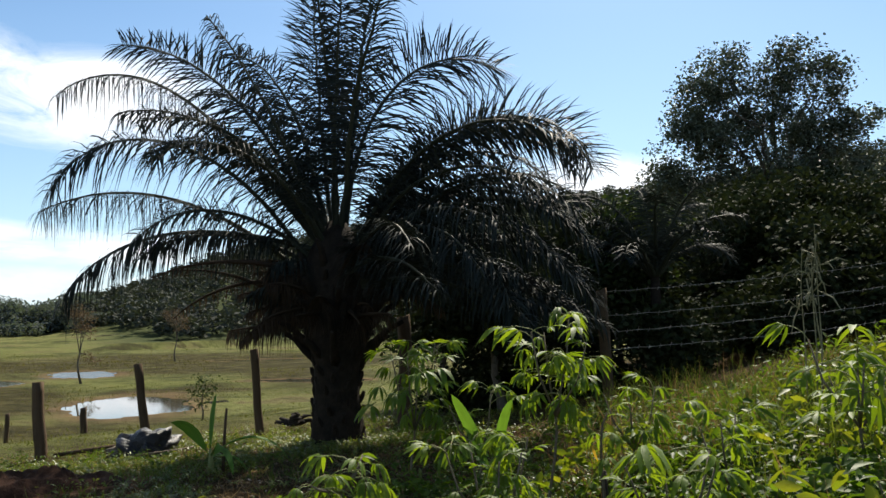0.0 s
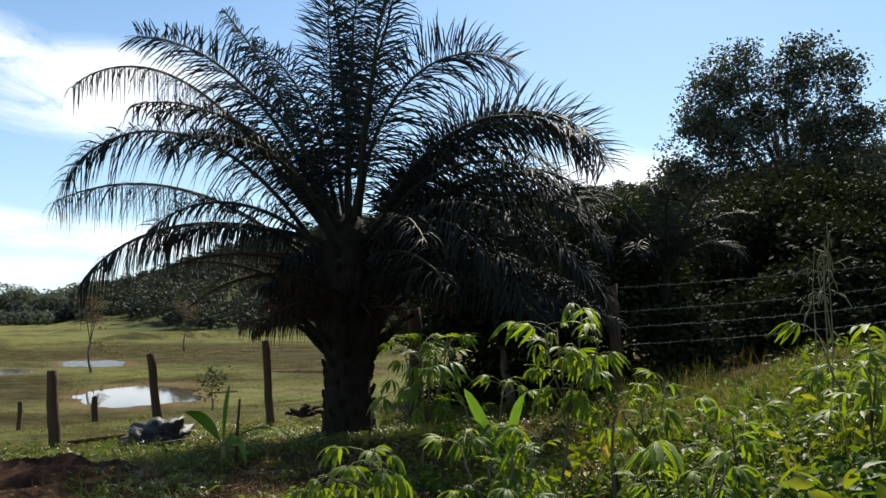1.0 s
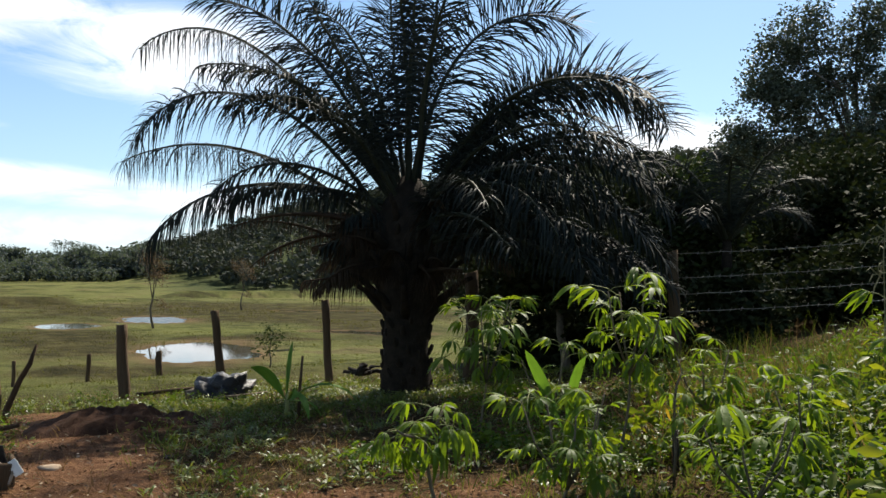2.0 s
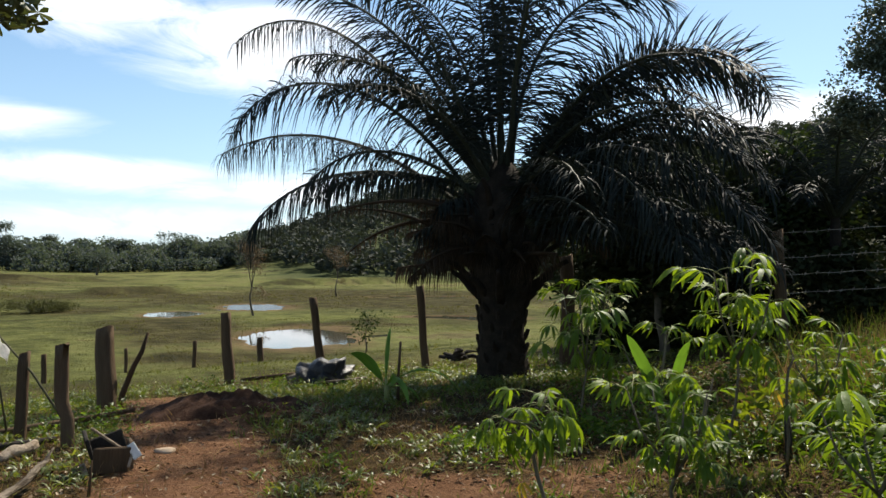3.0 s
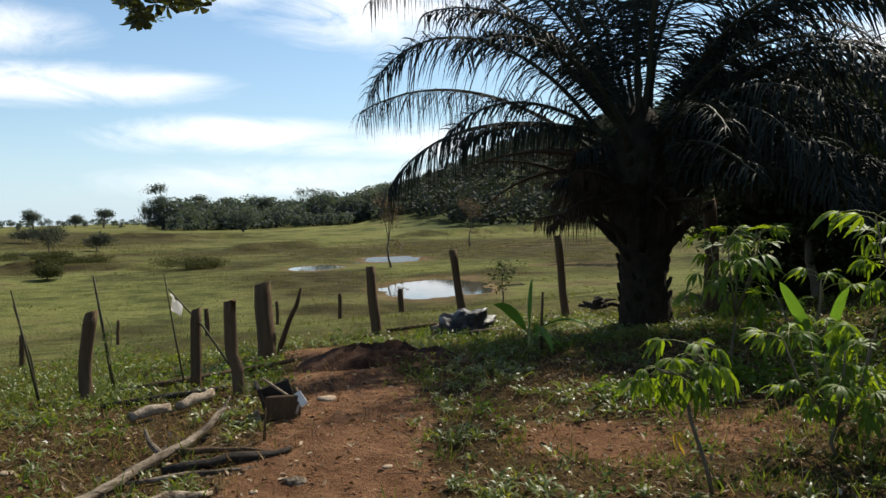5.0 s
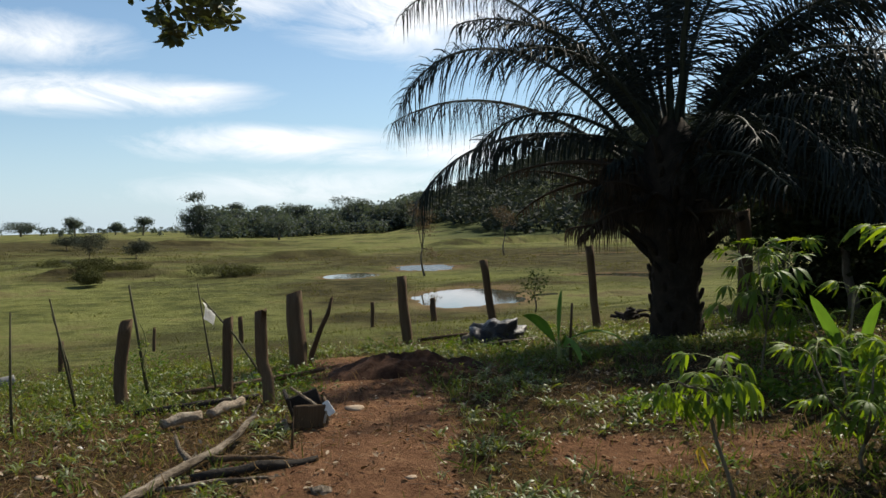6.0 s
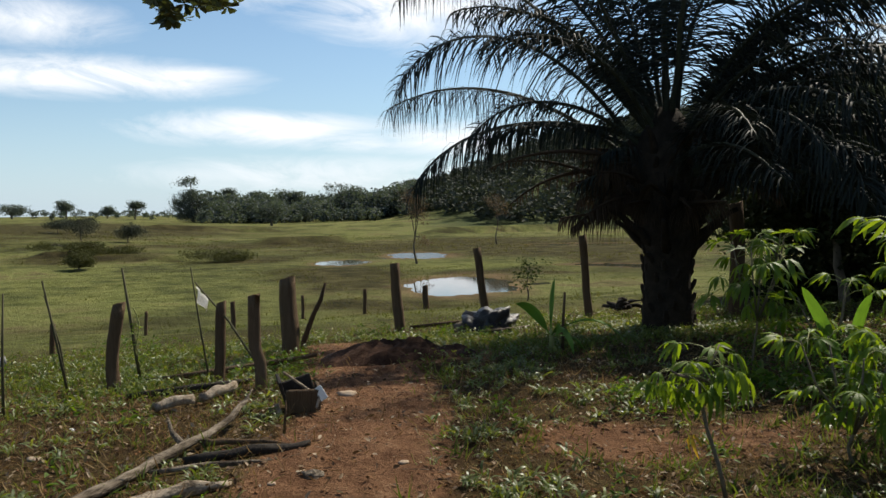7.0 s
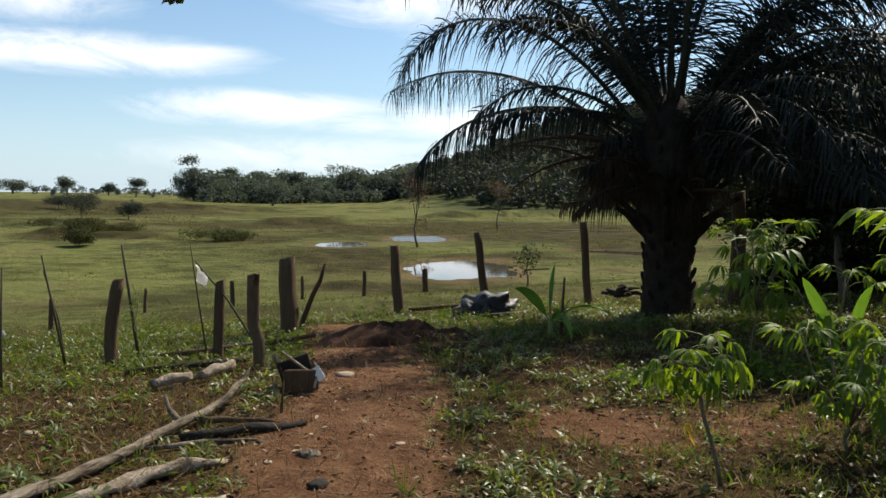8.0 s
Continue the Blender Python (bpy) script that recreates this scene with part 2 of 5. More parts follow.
def turns(k, rng, tilt=0.6, scale=(0.7, 1.3)):
    """Random turns about z, tilts off it, and sizes."""
    a, b, c = rng.uniform(0, 6.283, k), rng.normal(0, tilt, k), rng.normal(0, tilt, k)
    s = rng.uniform(*scale, k)
    ca, sa, cb, sb, cc, sc = np.cos(a), np.sin(a), np.cos(b), np.sin(b), np.cos(c), np.sin(c)
    O, I = np.zeros(k), np.ones(k)
    Rz = np.stack([np.stack([ca, -sa, O], 1), np.stack([sa, ca, O], 1), np.stack([O, O, I], 1)], 1)
    Rx = np.stack([np.stack([I, O, O], 1), np.stack([O, cb, -sb], 1), np.stack([O, sb, cb], 1)], 1)
    Ry = np.stack([np.stack([cc, O, sc], 1), np.stack([O, I, O], 1), np.stack([-sc, O, cc], 1)], 1)
    return np.einsum("kij,kjl,klm->kim", Rz, Rx, Ry) * s[:, None, None]


# a pointed leaf folded along its rib, 1 long, from the origin along +x
LEAF_V = [(0, 0, 0), (0.35, 0.2, 0.05), (0.42, 0, -0.02), (0.35, -0.2, 0.05), (1, 0, -0.12), (0.72, 0.15, 0.01), (0.72, -0.15, 0.01)]
LEAF_F = [(0, 2, 1), (0, 3, 2), (1, 2, 5), (2, 4, 5), (2, 3, 6), (2, 6, 4)]
# a strap leaf that rises and bends over
STRAP_V = [(0, 0.05, 0), (0, -0.05, 0), (0.4, 0.085, 0.34), (0.4, -0.085, 0.34), (0.75, 0.07, 0.42), (0.75, -0.07, 0.42), (1.05, 0, 0.3)]
STRAP_F = [(0, 1, 3), (0, 3, 2), (2, 3, 5), (2, 5, 4), (4, 5, 6)]
SPRIG_V = [(0, 0, 0), (0.45, 0.3, 0.06), (1, 0, -0.1), (0.45, -0.3, 0.06)]
SPRIG_F = [(0, 2, 1), (0, 3, 2)]
BLADE_V = [(-0.5, 0, 0), (0.5, 0, 0), (-0.35, 0.12, 0.55), (0.35, 0.12, 0.55), (0, 0.42, 1.0)]
BLADE_F = [(0, 1, 3), (0, 3, 2), (2, 3, 4)]


def tube(bm, pts, radii, seg=8, cap=True):
    """A round tapered tube through pts."""
    rings = []
    pts = [Vector(p) for p in pts]
    for i, p in enumerate(pts):
        d = (pts[min(i + 1, len(pts) - 1)] - pts[max(i - 1, 0)]).normalized()
        u = d.orthogonal().normalized() if i == 0 else (u - d * u.dot(d)).normalized()
        w = d.cross(u)
        rings.append([bm.verts.new(p + (u * math.cos(6.28319 * j / seg) + w * math.sin(6.28319 * j / seg)) * radii[i]) for j in range(seg)])
    for a, b in zip(rings, rings[1:]):
        for j in range(seg):
            bm.faces.new((a[j], a[(j + 1) % seg], b[(j + 1) % seg], b[j]))
    if cap:
        bm.faces.new(rings[0][::-1])
        bm.faces.new(rings[-1])


# ---- lie of the land ----
EYE = (-0.4, 0.7)
PONDS = [(-13.2, 34.0, 2.1, 4.0, 0.36), (-24.9, 55.6, 1.8, 3.5, 0.36), (-26.1, 46.5, 1.3, 2.4, 0.5), (-9.0, 48.0, 2.6, 1.2, 0.1), (-17.5, 76.0, 4.0, 1.6, 0.2)]
WATER = -1.555
RIDGE = np.array([(-180, 0.0), (-60, 0.0), (-34, 0.0), (-27, 0.3), (-23, 1.7), (-16, 4.3), (-8, 5.9), (0, 6.9), (10.3, 7.9), (23, 9.6), (40, 11.5), (70, 12.0), (110, 6.0), (150, 0.5), (180, 0.0)])


def smooth(a, b, x):
    t = np.clip((x - a) / (b - a), 0, 1)
    return t * t * (3 - 2 * t)


def wave(x, y):
    return (np.sin(x * 0.9 + 1.3 * np.sin(y * 0.7)) + np.sin(y * 1.1 + 1.7 * np.sin(x * 0.53 + 2)) + 0.6 * np.sin(x * 2.3 - y * 1.9)) / 2.6


def pond_field(x, y):
    """Below 1 inside a pond."""
    best = np.full(np.shape(x), 9.0)
    for cx, cy, a, b, turn in PONDS:
        dx, dy = x - cx, y - cy
        u, v = dx * math.cos(turn) + dy * math.sin(turn), -dx * math.sin(turn) + dy * math.cos(turn)
        best = np.minimum(best, np.sqrt((u / a) ** 2 + (v / b) ** 2) + 0.28 * wave(x * 1.1, y * 0.5) + 0.18 * wave(x * 2.9 + 1, y * 1.4))
    return best


def banks(x, y):
    """Eroded banks across the meadow, steep towards the yard: their rise, and 1 on the bare, shaded face."""
    r, az = np.hypot(x - EYE[0], y - EYE[1]), np.degrees(np.arctan2(x - EYE[0], y - EYE[1]))
    rise, face = np.zeros(np.shape(x)), np.zeros(np.shape(x))
    for ca, wa, cr, slope, h, fall in ((-42.6, 3.6, 57.5, -0.25, 0.42, 7.0), (-46, 3.0, 64, 0.3, 0.4, 6.0), (-18, 7.0, 108, 0.9, 0.8, 16.0), (-32.0, 3.5, 84, 0.5, 0.6, 10.0), (-19.0, 5.0, 43.0, 0.35, 0.22, 6.0), (-38, 5.0, 118, 0.4, 0.7, 12.0)):
        d = r - cr - slope * (az - ca) - 0.5 * wave(x * 0.8, y * 0.6)
        edge = smooth(1.0, 0.6, np.abs(az - ca) / wa)
        rise = rise + h * smooth(0.0, 0.9, d) * smooth(fall, 1.0, d) * edge
        face = np.maximum(face, edge * smooth(-0.5, 0.1, d) * smooth(0.5 + 0.012 * cr, 0.2, d))
    return rise, face


def land(x, y):
    x, y = np.asarray(x, float), np.asarray(y, float)
    r = np.hypot(x - EYE[0], y - EYE[1])
    a = np.degrees(np.arctan2(x - EYE[0], y - EYE[1]))
    s = -0.8 * x + 0.6 * y
    z = -0.42 * smooth(6, 14.5, s) - 1.08 * smooth(13, 26, s)
    z = z + (np.clip(x - 0.6, 0, 9) * 0.125 + np.clip(x - 1.6, 0, 4) * 0.10) * smooth(2, 6, y) * (1 - 0.5 * smooth(14, 40, r))
    z = z + 1.0 * smooth(60, 170, r) + 1.0 * smooth(150, 260, r) * smooth(-28, -48, a)
    z = z + 0.9 * smooth(45, 110, r) * smooth(-34, -46, a)
    ridge = 260 * np.tan(np.radians(np.interp(a, RIDGE[:, 0], RIDGE[:, 1])))
    z = z + ridge * smooth(112, 262, r) * (1 + 0.04 * wave(x * 0.05, y * 0.05))
    z = z + 0.035 * wave(x * 1.4, y * 1.4) * smooth(1.0, 4, r) + (0.03 + 0.09 * smooth(60, 95, r)) * wave(x * 0.22, y * 0.22) * smooth(14, 30, r)
    z = z + 0.05 * wave(x * 0.85, y * 0.6 + 2) * smooth(15, 22, r) * smooth(90, 60, r)
    z = z + banks(x, y)[0]
    # spoil heap beside the gap in the fence
    hx, hy = x + 4.5, y - 9.0
    z = z + 0.08 * np.exp(-((hx * 0.85 + hy * 0.3) / 0.85) ** 2 - ((hy * 0.9 - hx * 0.2) / 0.5) ** 2) * (1 + 0.25 * wave(x * 5, y * 5))
    p = pond_field(x, y)
    z = np.where(p < 2.8, np.minimum(z, -1.535) * smooth(2.8, 1.9, p) + z * (1 - smooth(2.8, 1.9, p)), z)
    return z - 0.45 * smooth(1.12, 0.75, p)


def land1(x, y):
    return float(land(x, y))


def dist_line(x, y, pts):
    best = np.full(np.shape(x), 1e9)
    for (ax, ay), (bx, by) in zip(pts, pts[1:]):
        t = np.clip(((x - ax) * (bx - ax) + (y - ay) * (by - ay)) / ((bx - ax) ** 2 + (by - ay) ** 2), 0, 1)
        best = np.minimum(best, np.hypot(x - ax - t * (bx - ax), y - ay - t * (by - ay)))
    return best


def bump_at(v, c, w):
    return np.exp(-((v - c) / w) ** 2)


def swampy(x, y):
    """Brown rank growth round the pools and in the wet troughs, 0 to 1."""
    r, a = np.hypot(x - EYE[0], y - EYE[1]), np.degrees(np.arctan2(x - EYE[0], y - EYE[1]))
    z = np.maximum(bump_at(a, -29.5, 4.5) * bump_at(r, 41, 8), 1.25 * bump_at(a, -19, 14) * bump_at(r, 74, 14))
    z = np.maximum(z, np.maximum(0.9 * bump_at(a, -18, 5) * bump_at(r, 42.3, 1.3), 0.8 * bump_at(a, -45.5, 4) * bump_at(r, 62, 5)))
    z = np.maximum(z, np.maximum(bump_at(a, -10, 4) * bump_at(r, 56, 13), 0.6 * bump_at(a, -21, 8) * bump_at(r, 25, 5)))
    z = np.maximum(z, np.maximum(0.8 * bump_at(a, -36, 3.5) * bump_at(r, 56, 4), 1.1 * bump_at(a, -49, 12) * bump_at(r, 118, 28)))
    z = np.maximum(z, np.maximum(0.8 * bump_at(a, -45, 7) * bump_at(r, 23.5, 2.2), bump_at(a, -43.5, 3.2) * bump_at(r, 64, 6)))
    z = np.maximum(z, np.maximum(0.8 * bump_at(a, -34, 9) * bump_at(r, 78, 6), 0.7 * bump_at(a, -27, 5) * bump_at(r, 27.5, 2.0)))
    return np.clip(z * (1.1 + 0.7 * wave(x * 0.4, y * 0.35)), 0, 1)


def lush(x, y):
    """Bright grazed grass on the drier strips between the pools, 0 to 1."""
    r, a = np.hypot(x - EYE[0], y - EYE[1]), np.degrees(np.arctan2(x - EYE[0], y - EYE[1]))
    z = np.maximum(bump_at(a, -17, 10) * bump_at(r, 47.5, 4), 0.6 * bump_at(a, -22, 12) * bump_at(r, 112, 12))
    z = np.maximum(z, np.maximum(bump_at(a, -46, 9) * bump_at(r, 38, 9), 0.8 * bump_at(a, -34, 12) * bump_at(r, 22, 5)))
    return np.clip(z * (1 + 0.5 * wave(x * 0.5, y * 0.3)), 0, 1)


def palm_shade(x, y):
    """1 on the shaded ground under the palm, where little grows."""
    return np.exp(-((x + 2.3) / 2.0) ** 2 - ((y - 10.0) / 2.4) ** 2)


TRAIL = [(-1.6, -7.0), (-1.1, -2.5), (-1.6, 1.5), (-2.6, 4.4), (-3.5, 6.6), (-4.9, 9.0), (-6.3, 10.9)]


def bare(x, y):
    """How bare of growth the yard's soil is, 0 to 1."""
    d = dist_line(x, y, TRAIL)
    yard = smooth(0.95, 0.2, d)
    spots = smooth(0.15, 0.75, wave(x * 1.1 + 3, y * 1.2)) * smooth(0.5, -1.2, x - 0.3 * y + 1.5) * smooth(-5.0, -4.2, x) * smooth(9.5, 7, y)
    spot2 = np.exp(-(((x + 1.55) / 0.75) ** 2 + ((y - 6.3) / 0.6) ** 2))
    heap = np.exp(-(((x + 4.6) / 1.3) ** 2 + ((y - 9.5) / 0.9) ** 2)) * 1.1
    return np.clip(np.maximum(np.maximum(yard, 0.55 * spots), np.maximum(0.9 * spot2, heap)), 0, 1)


angles = np.radians(np.concatenate([np.arange(-64, 40, 0.33), np.arange(40, 296, 4.0)]))
radii = np.concatenate([[0.0], 0.5 * 1.0145 ** np.arange(0, 434), [450, 900, 1800, 3200]])
AA, RR = np.meshgrid(angles, radii)
gx, gy = EYE[0] + RR * np.sin(AA), EYE[1] + RR * np.cos(AA)
gz = land(gx, gy)
gz = np.where(RR > 300, np.minimum(gz, gz[-5][None, :]) * np.clip(1 - (RR - 300) / 2500, 0, 1), gz)
nr, na = gx.shape
idx = np.arange(nr * na).reshape(nr, na)
quads = np.stack([idx[:-1], np.roll(idx, -1, 1)[:-1], np.roll(idx, -1, 1)[1:], idx[1:]], -1).reshape(-1, 4)[:, ::-1]
ground_me = np_mesh("ground", np.stack([gx, gy, gz], -1).reshape(-1, 3), quads, True)
for key, values in (("bare", bare(gx, gy)), ("wet", 0.8 * smooth(1.9, 1.05, pond_field(gx, gy))),
                    ("swamp", swampy(gx, gy)), ("lush", lush(gx, gy)), ("bank", banks(gx, gy)[1]),
                    ("meadow", smooth(11, 17, -0.8 * gx + 0.6 * gy)), ("wood", smooth(108, 128, RR) * smooth(-26, -20, np.degrees(AA)))):
    at = ground_me.attributes.new(key, "FLOAT", "POINT")
    at.data.foreach_set("value", values.astype(np.float32).ravel())

M_GROUND = bpy.data.materials.new("ground")
M_GROUND.use_nodes = True
gt = M_GROUND.node_tree
gp = gt.nodes["Principled BSDF"]
gp.inputs["Roughness"].default_value, gp.inputs["Specular IOR Level"].default_value = 0.95, 0.025
gc = gt.nodes.new("ShaderNodeTexCoord").outputs["Object"]


def noise_at(scale, detail=6.0, rough=0.62):
    n = nd(gt, "ShaderNodeTexNoise", Scale=scale, Detail=detail, Roughness=rough)
    gt.links.new(gc, n.inputs["Vector"])
    return n.outputs["Fac"]


def attr(name):
    n = gt.nodes.new("ShaderNodeAttribute")
    n.attribute_name = name
    return n.outputs["Fac"]


big, mid, small, tiny = noise_at(0.09), noise_at(0.7), noise_at(5.0), noise_at(38.0, 8.0, 0.7)
soil = ramp(gt, math_node(gt, "ADD", math_node(gt, "MULTIPLY", small, 0.55), math_node(gt, "MULTIPLY", tiny, 0.45)),
            [(0.36, (0.085, 0.042, 0.022)), (0.48, (0.145, 0.075, 0.040)), (0.56, (0.195, 0.105, 0.056)), (0.66, (0.28, 0.17, 0.098))])
litter = ramp(gt, math_node(gt, "ADD", math_node(gt, "MULTIPLY", small, 0.4), math_node(gt, "MULTIPLY", tiny, 0.6)),
              [(0.3, (0.018, 0.011, 0.006)), (0.43, (0.055, 0.031, 0.016)), (0.54, (0.062, 0.046, 0.018)), (0.66, (0.19, 0.122, 0.066))])
patch, clump = noise_at(0.11, 4.0, 0.6), noise_at(0.6, 7.0, 0.72)
tuft = noise_at(2.2, 6.0, 0.7)
turf = ramp(gt, math_node(gt, "ADD", math_node(gt, "MULTIPLY", patch, 0.5), math_node(gt, "ADD", math_node(gt, "MULTIPLY", clump, 0.3), math_node(gt, "MULTIPLY", tuft, 0.2))),
            [(0.42, (0.03, 0.031, 0.014)), (0.46, (0.071, 0.075, 0.027)), (0.50, (0.12, 0.13, 0.041)), (0.535, (0.165, 0.165, 0.06)), (0.57, (0.14, 0.112, 0.056)), (0.61, (0.075, 0.068, 0.031))])
turf = mix(gt, math_node(gt, "MULTIPLY", tiny, 0.4), turf, mix(gt, small, (0.035, 0.043, 0.012), (0.14, 0.14, 0.042)))
bog = ramp(gt, mid, [(0.35, (0.024, 0.022, 0.009)), (0.5, (0.046, 0.041, 0.016)), (0.65, (0.08, 0.069, 0.028))])
mud = ramp(gt, mid, [(0.35, (0.085, 0.055, 0.034)), (0.65, (0.19, 0.12, 0.07))])
rough_edge = math_node(gt, "ADD", attr("bare"), math_node(gt, "MULTIPLY", math_node(gt, "SUBTRACT", small, 0.5), 0.9))
col = mix(gt, ramp(gt, rough_edge, [(0.35, (0, 0, 0)), (0.55, (1, 1, 1))]), litter, soil)
col = mix(gt, attr("meadow"), col, turf)
col = mix(gt, math_node(gt, "MULTIPLY", attr("lush"), 0.75), col, ramp(gt, clump, [(0.35, (0.06, 0.068, 0.02)), (0.5, (0.115, 0.126, 0.036)), (0.65, (0.165, 0.158, 0.053))]))
col = mix(gt, math_node(gt, "MULTIPLY", attr("swamp"), math_node(gt, "MULTIPLY", clump, 3.4), True), col, bog)
# bare soil of the bank faces, painted darker in place of their shade
col = mix(gt, math_node(gt, "MULTIPLY", attr("bank"), math_node(gt, "MULTIPLY", clump, 1.7), True), col, (0.03, 0.024, 0.013))
col = mix(gt, attr("wet"), col, mud)
col = mix(gt, attr("wood"), col, (0.05, 0.062, 0.026))
gt.links.new(col, gp.inputs["Base Color"])
gb = nd(gt, "ShaderNodeBump", Strength=1.0, Distance=0.08)
gt.links.new(math_node(gt, "ADD", small, math_node(gt, "MULTIPLY", tiny, 0.6)), gb.inputs["Height"])
gb2 = nd(gt, "ShaderNodeBump", Strength=0.55, Distance=0.5)
gt.links.new(math_node(gt, "MULTIPLY", math_node(gt, "ADD", clump, math_node(gt, "MULTIPLY", patch, 1.5)), attr("meadow")), gb2.inputs["Height"])
gt.links.new(gb2.outputs[0], gb.inputs["Normal"])
gt.links.new(gb.outputs[0], gp.inputs["Normal"])
ground_me.materials.append(M_GROUND)
tagged(new("ground", ground_me), "red soil yard and grassy wet meadow rising to a wooded hill", "ground", kind="structure")

M_WATER = bpy.data.materials.new("pond_water")
M_WATER.use_nodes = True
mw = M_WATER.node_tree
pw = mw.nodes["Principled BSDF"]
pw.inputs["Base Color"].default_value, pw.inputs["Roughness"].default_value, pw.inputs["IOR"].default_value = (0.05, 0.045, 0.03, 1), 0.04, 1.33
pw.inputs["Specular IOR Level"].default_value = 0.5
wn = nd(mw, "ShaderNodeTexNoise", Scale=1.3, Detail=4.0)
wb = nd(mw, "ShaderNodeBump", Strength=0.14, Distance=0.03)
mw.links.new(wn.outputs["Fac"], wb.inputs["Height"])
mw.links.new(wb.outputs[0], pw.inputs["Normal"])
M_RUFFLED = M_WATER.copy()
M_RUFFLED.name = "ruffled_water"
M_RUFFLED.node_tree.nodes["Principled BSDF"].inputs["Roughness"].default_value = 0.24
for i, (cx, cy, a, b, turn) in enumerate(PONDS):
    bm = bmesh.new()
    ring = []
    for j in range(48):
        th = 6.28319 * j / 48
        u, v = 1.7 * a * math.cos(th), 1.6 * b * math.sin(th)
        ring.append(bm.verts.new((cx + u * math.cos(turn) - v * math.sin(turn), cy + u * math.sin(turn) + v * math.cos(turn), WATER)))
    bm.faces.new(ring)
    tagged(part("water", bm, M_RUFFLED if i == 1 else M_WATER), ("still pond reflecting the bright sky", "shallow far pool in the wet meadow", "small shallow pool in the wet meadow", "thin strip of water in the swampy ground", "thin strip of water in the far meadow")[i], "pond", kind="structure")


# ---- growing things: builders ----
def rot_frame(d, up=(0, 0, 1)):
    d = np.asarray(d, float)
    d = d / np.linalg.norm(d)
    side = np.cross(d, up)
    n = np.linalg.norm(side)
    side = np.array([1.0, 0, 0]) if n < 1e-4 else side / n
    return d, side, np.cross(side, d)


def blade_width(dry):
    return 0.010 if dry else 0.0125


def frond(parent, phi, th0, th1, length, zb, power, leaf=0.6, count=78, dry=False, rb=0.12, seed=0, hang=0.5, lift=0.5, twist=0.0, thin=1.0):
    """One feather leaf: an arching rachis and two rows of narrow leaflets."""
    rng = np.random.default_rng(seed)
    n = 26
    s = (np.arange(n + 1)) / n
    th = np.radians(th0 + (th1 - th0) * s ** power)
    h = np.concatenate([[0], np.cumsum(np.cos(th[1:])) * length / n]) + rb
    z = np.concatenate([[0], np.cumsum(np.sin(th[1:])) * length / n]) + zb
    p = math.radians(phi)
    sway = np.cumsum(rng.normal(0, 0.012, n + 1)) * length / 4
    pts = np.stack([h * math.sin(p) + sway * math.cos(p), h * math.cos(p) - sway * math.sin(p), z], 1)
    bm = bmesh.new()
    tube(bm, pts, [0.045 * (1 - 0.88 * k) + 0.003 for k in s], 6)
    rachis = part("frond", bm, M_PALMDRY if dry else M_RACHIS, parent, "dry brown drooping frond" if dry else "", True)
    V, F = [], []
    for side in (-1, 1):
        k = 0.19 + 0.81 * (np.arange(count) + rng.uniform(-0.3, 0.3, count)) / count
        k = np.clip(k, 0.16, 0.995)
        for kk in k:
            if rng.random() < (0.35 if dry else 0.06):
                continue
            f = kk * n
            i = min(int(f), n - 1)
            o = pts[i] + (pts[i + 1] - pts[i]) * (f - i)
            d, sd, up = rot_frame(pts[i + 1] - pts[i])
            tw = math.radians(twist)
            sd, up = sd * math.cos(tw) + up * math.sin(tw), up * math.cos(tw) - sd * math.sin(tw)
            ang = math.radians(84 - 26 * kk + rng.normal(0, 6))
            el = math.radians(rng.choice((-8, 22, 48)) * lift * 2 + rng.normal(0, 9)) if not dry else math.radians(-30)
            L = leaf * (0.55 + 1.1 * math.sin(math.pi * min(1, kk * 0.92 + 0.06)) ** 0.8 * 0.6) * rng.uniform(0.85, 1.12)
            v = math.cos(ang) * d + math.sin(ang) * (side * sd * math.cos(el) + up * math.sin(el))
            w = blade_width(dry) * thin
            wd = d - v * d.dot(v)
            wd = wd / (np.linalg.norm(wd) + 1e-6)
            wd = wd * math.cos(0.6) + np.cross(v, wd) * math.sin(0.6) * side
            dr = 0.85 * hang * rng.uniform(0.55, 1.35)
            b = len(V)
            for u, ww in ((0, 0.5), (0.35, 1.0), (0.7, 0.75)):
                c = o + v * L * u * (1 - 0.3 * min(dr, 1.2) * u) + np.array([0, 0, -1.0]) * L * dr * u * u
                V += [c - wd * w * ww, c + wd * w * ww]
            V.append(o + v * L * (1 - 0.3 * min(dr, 1.2)) + np.array([0, 0, -1.0]) * L * dr * 1.05)
            F += [(b, b + 1, b + 3), (b, b + 3, b + 2), (b + 2, b + 3, b + 5), (b + 2, b + 5, b + 4), (b + 4, b + 5, b + 6)]
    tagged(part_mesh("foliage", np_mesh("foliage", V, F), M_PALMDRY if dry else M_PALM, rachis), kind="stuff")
    return rachis


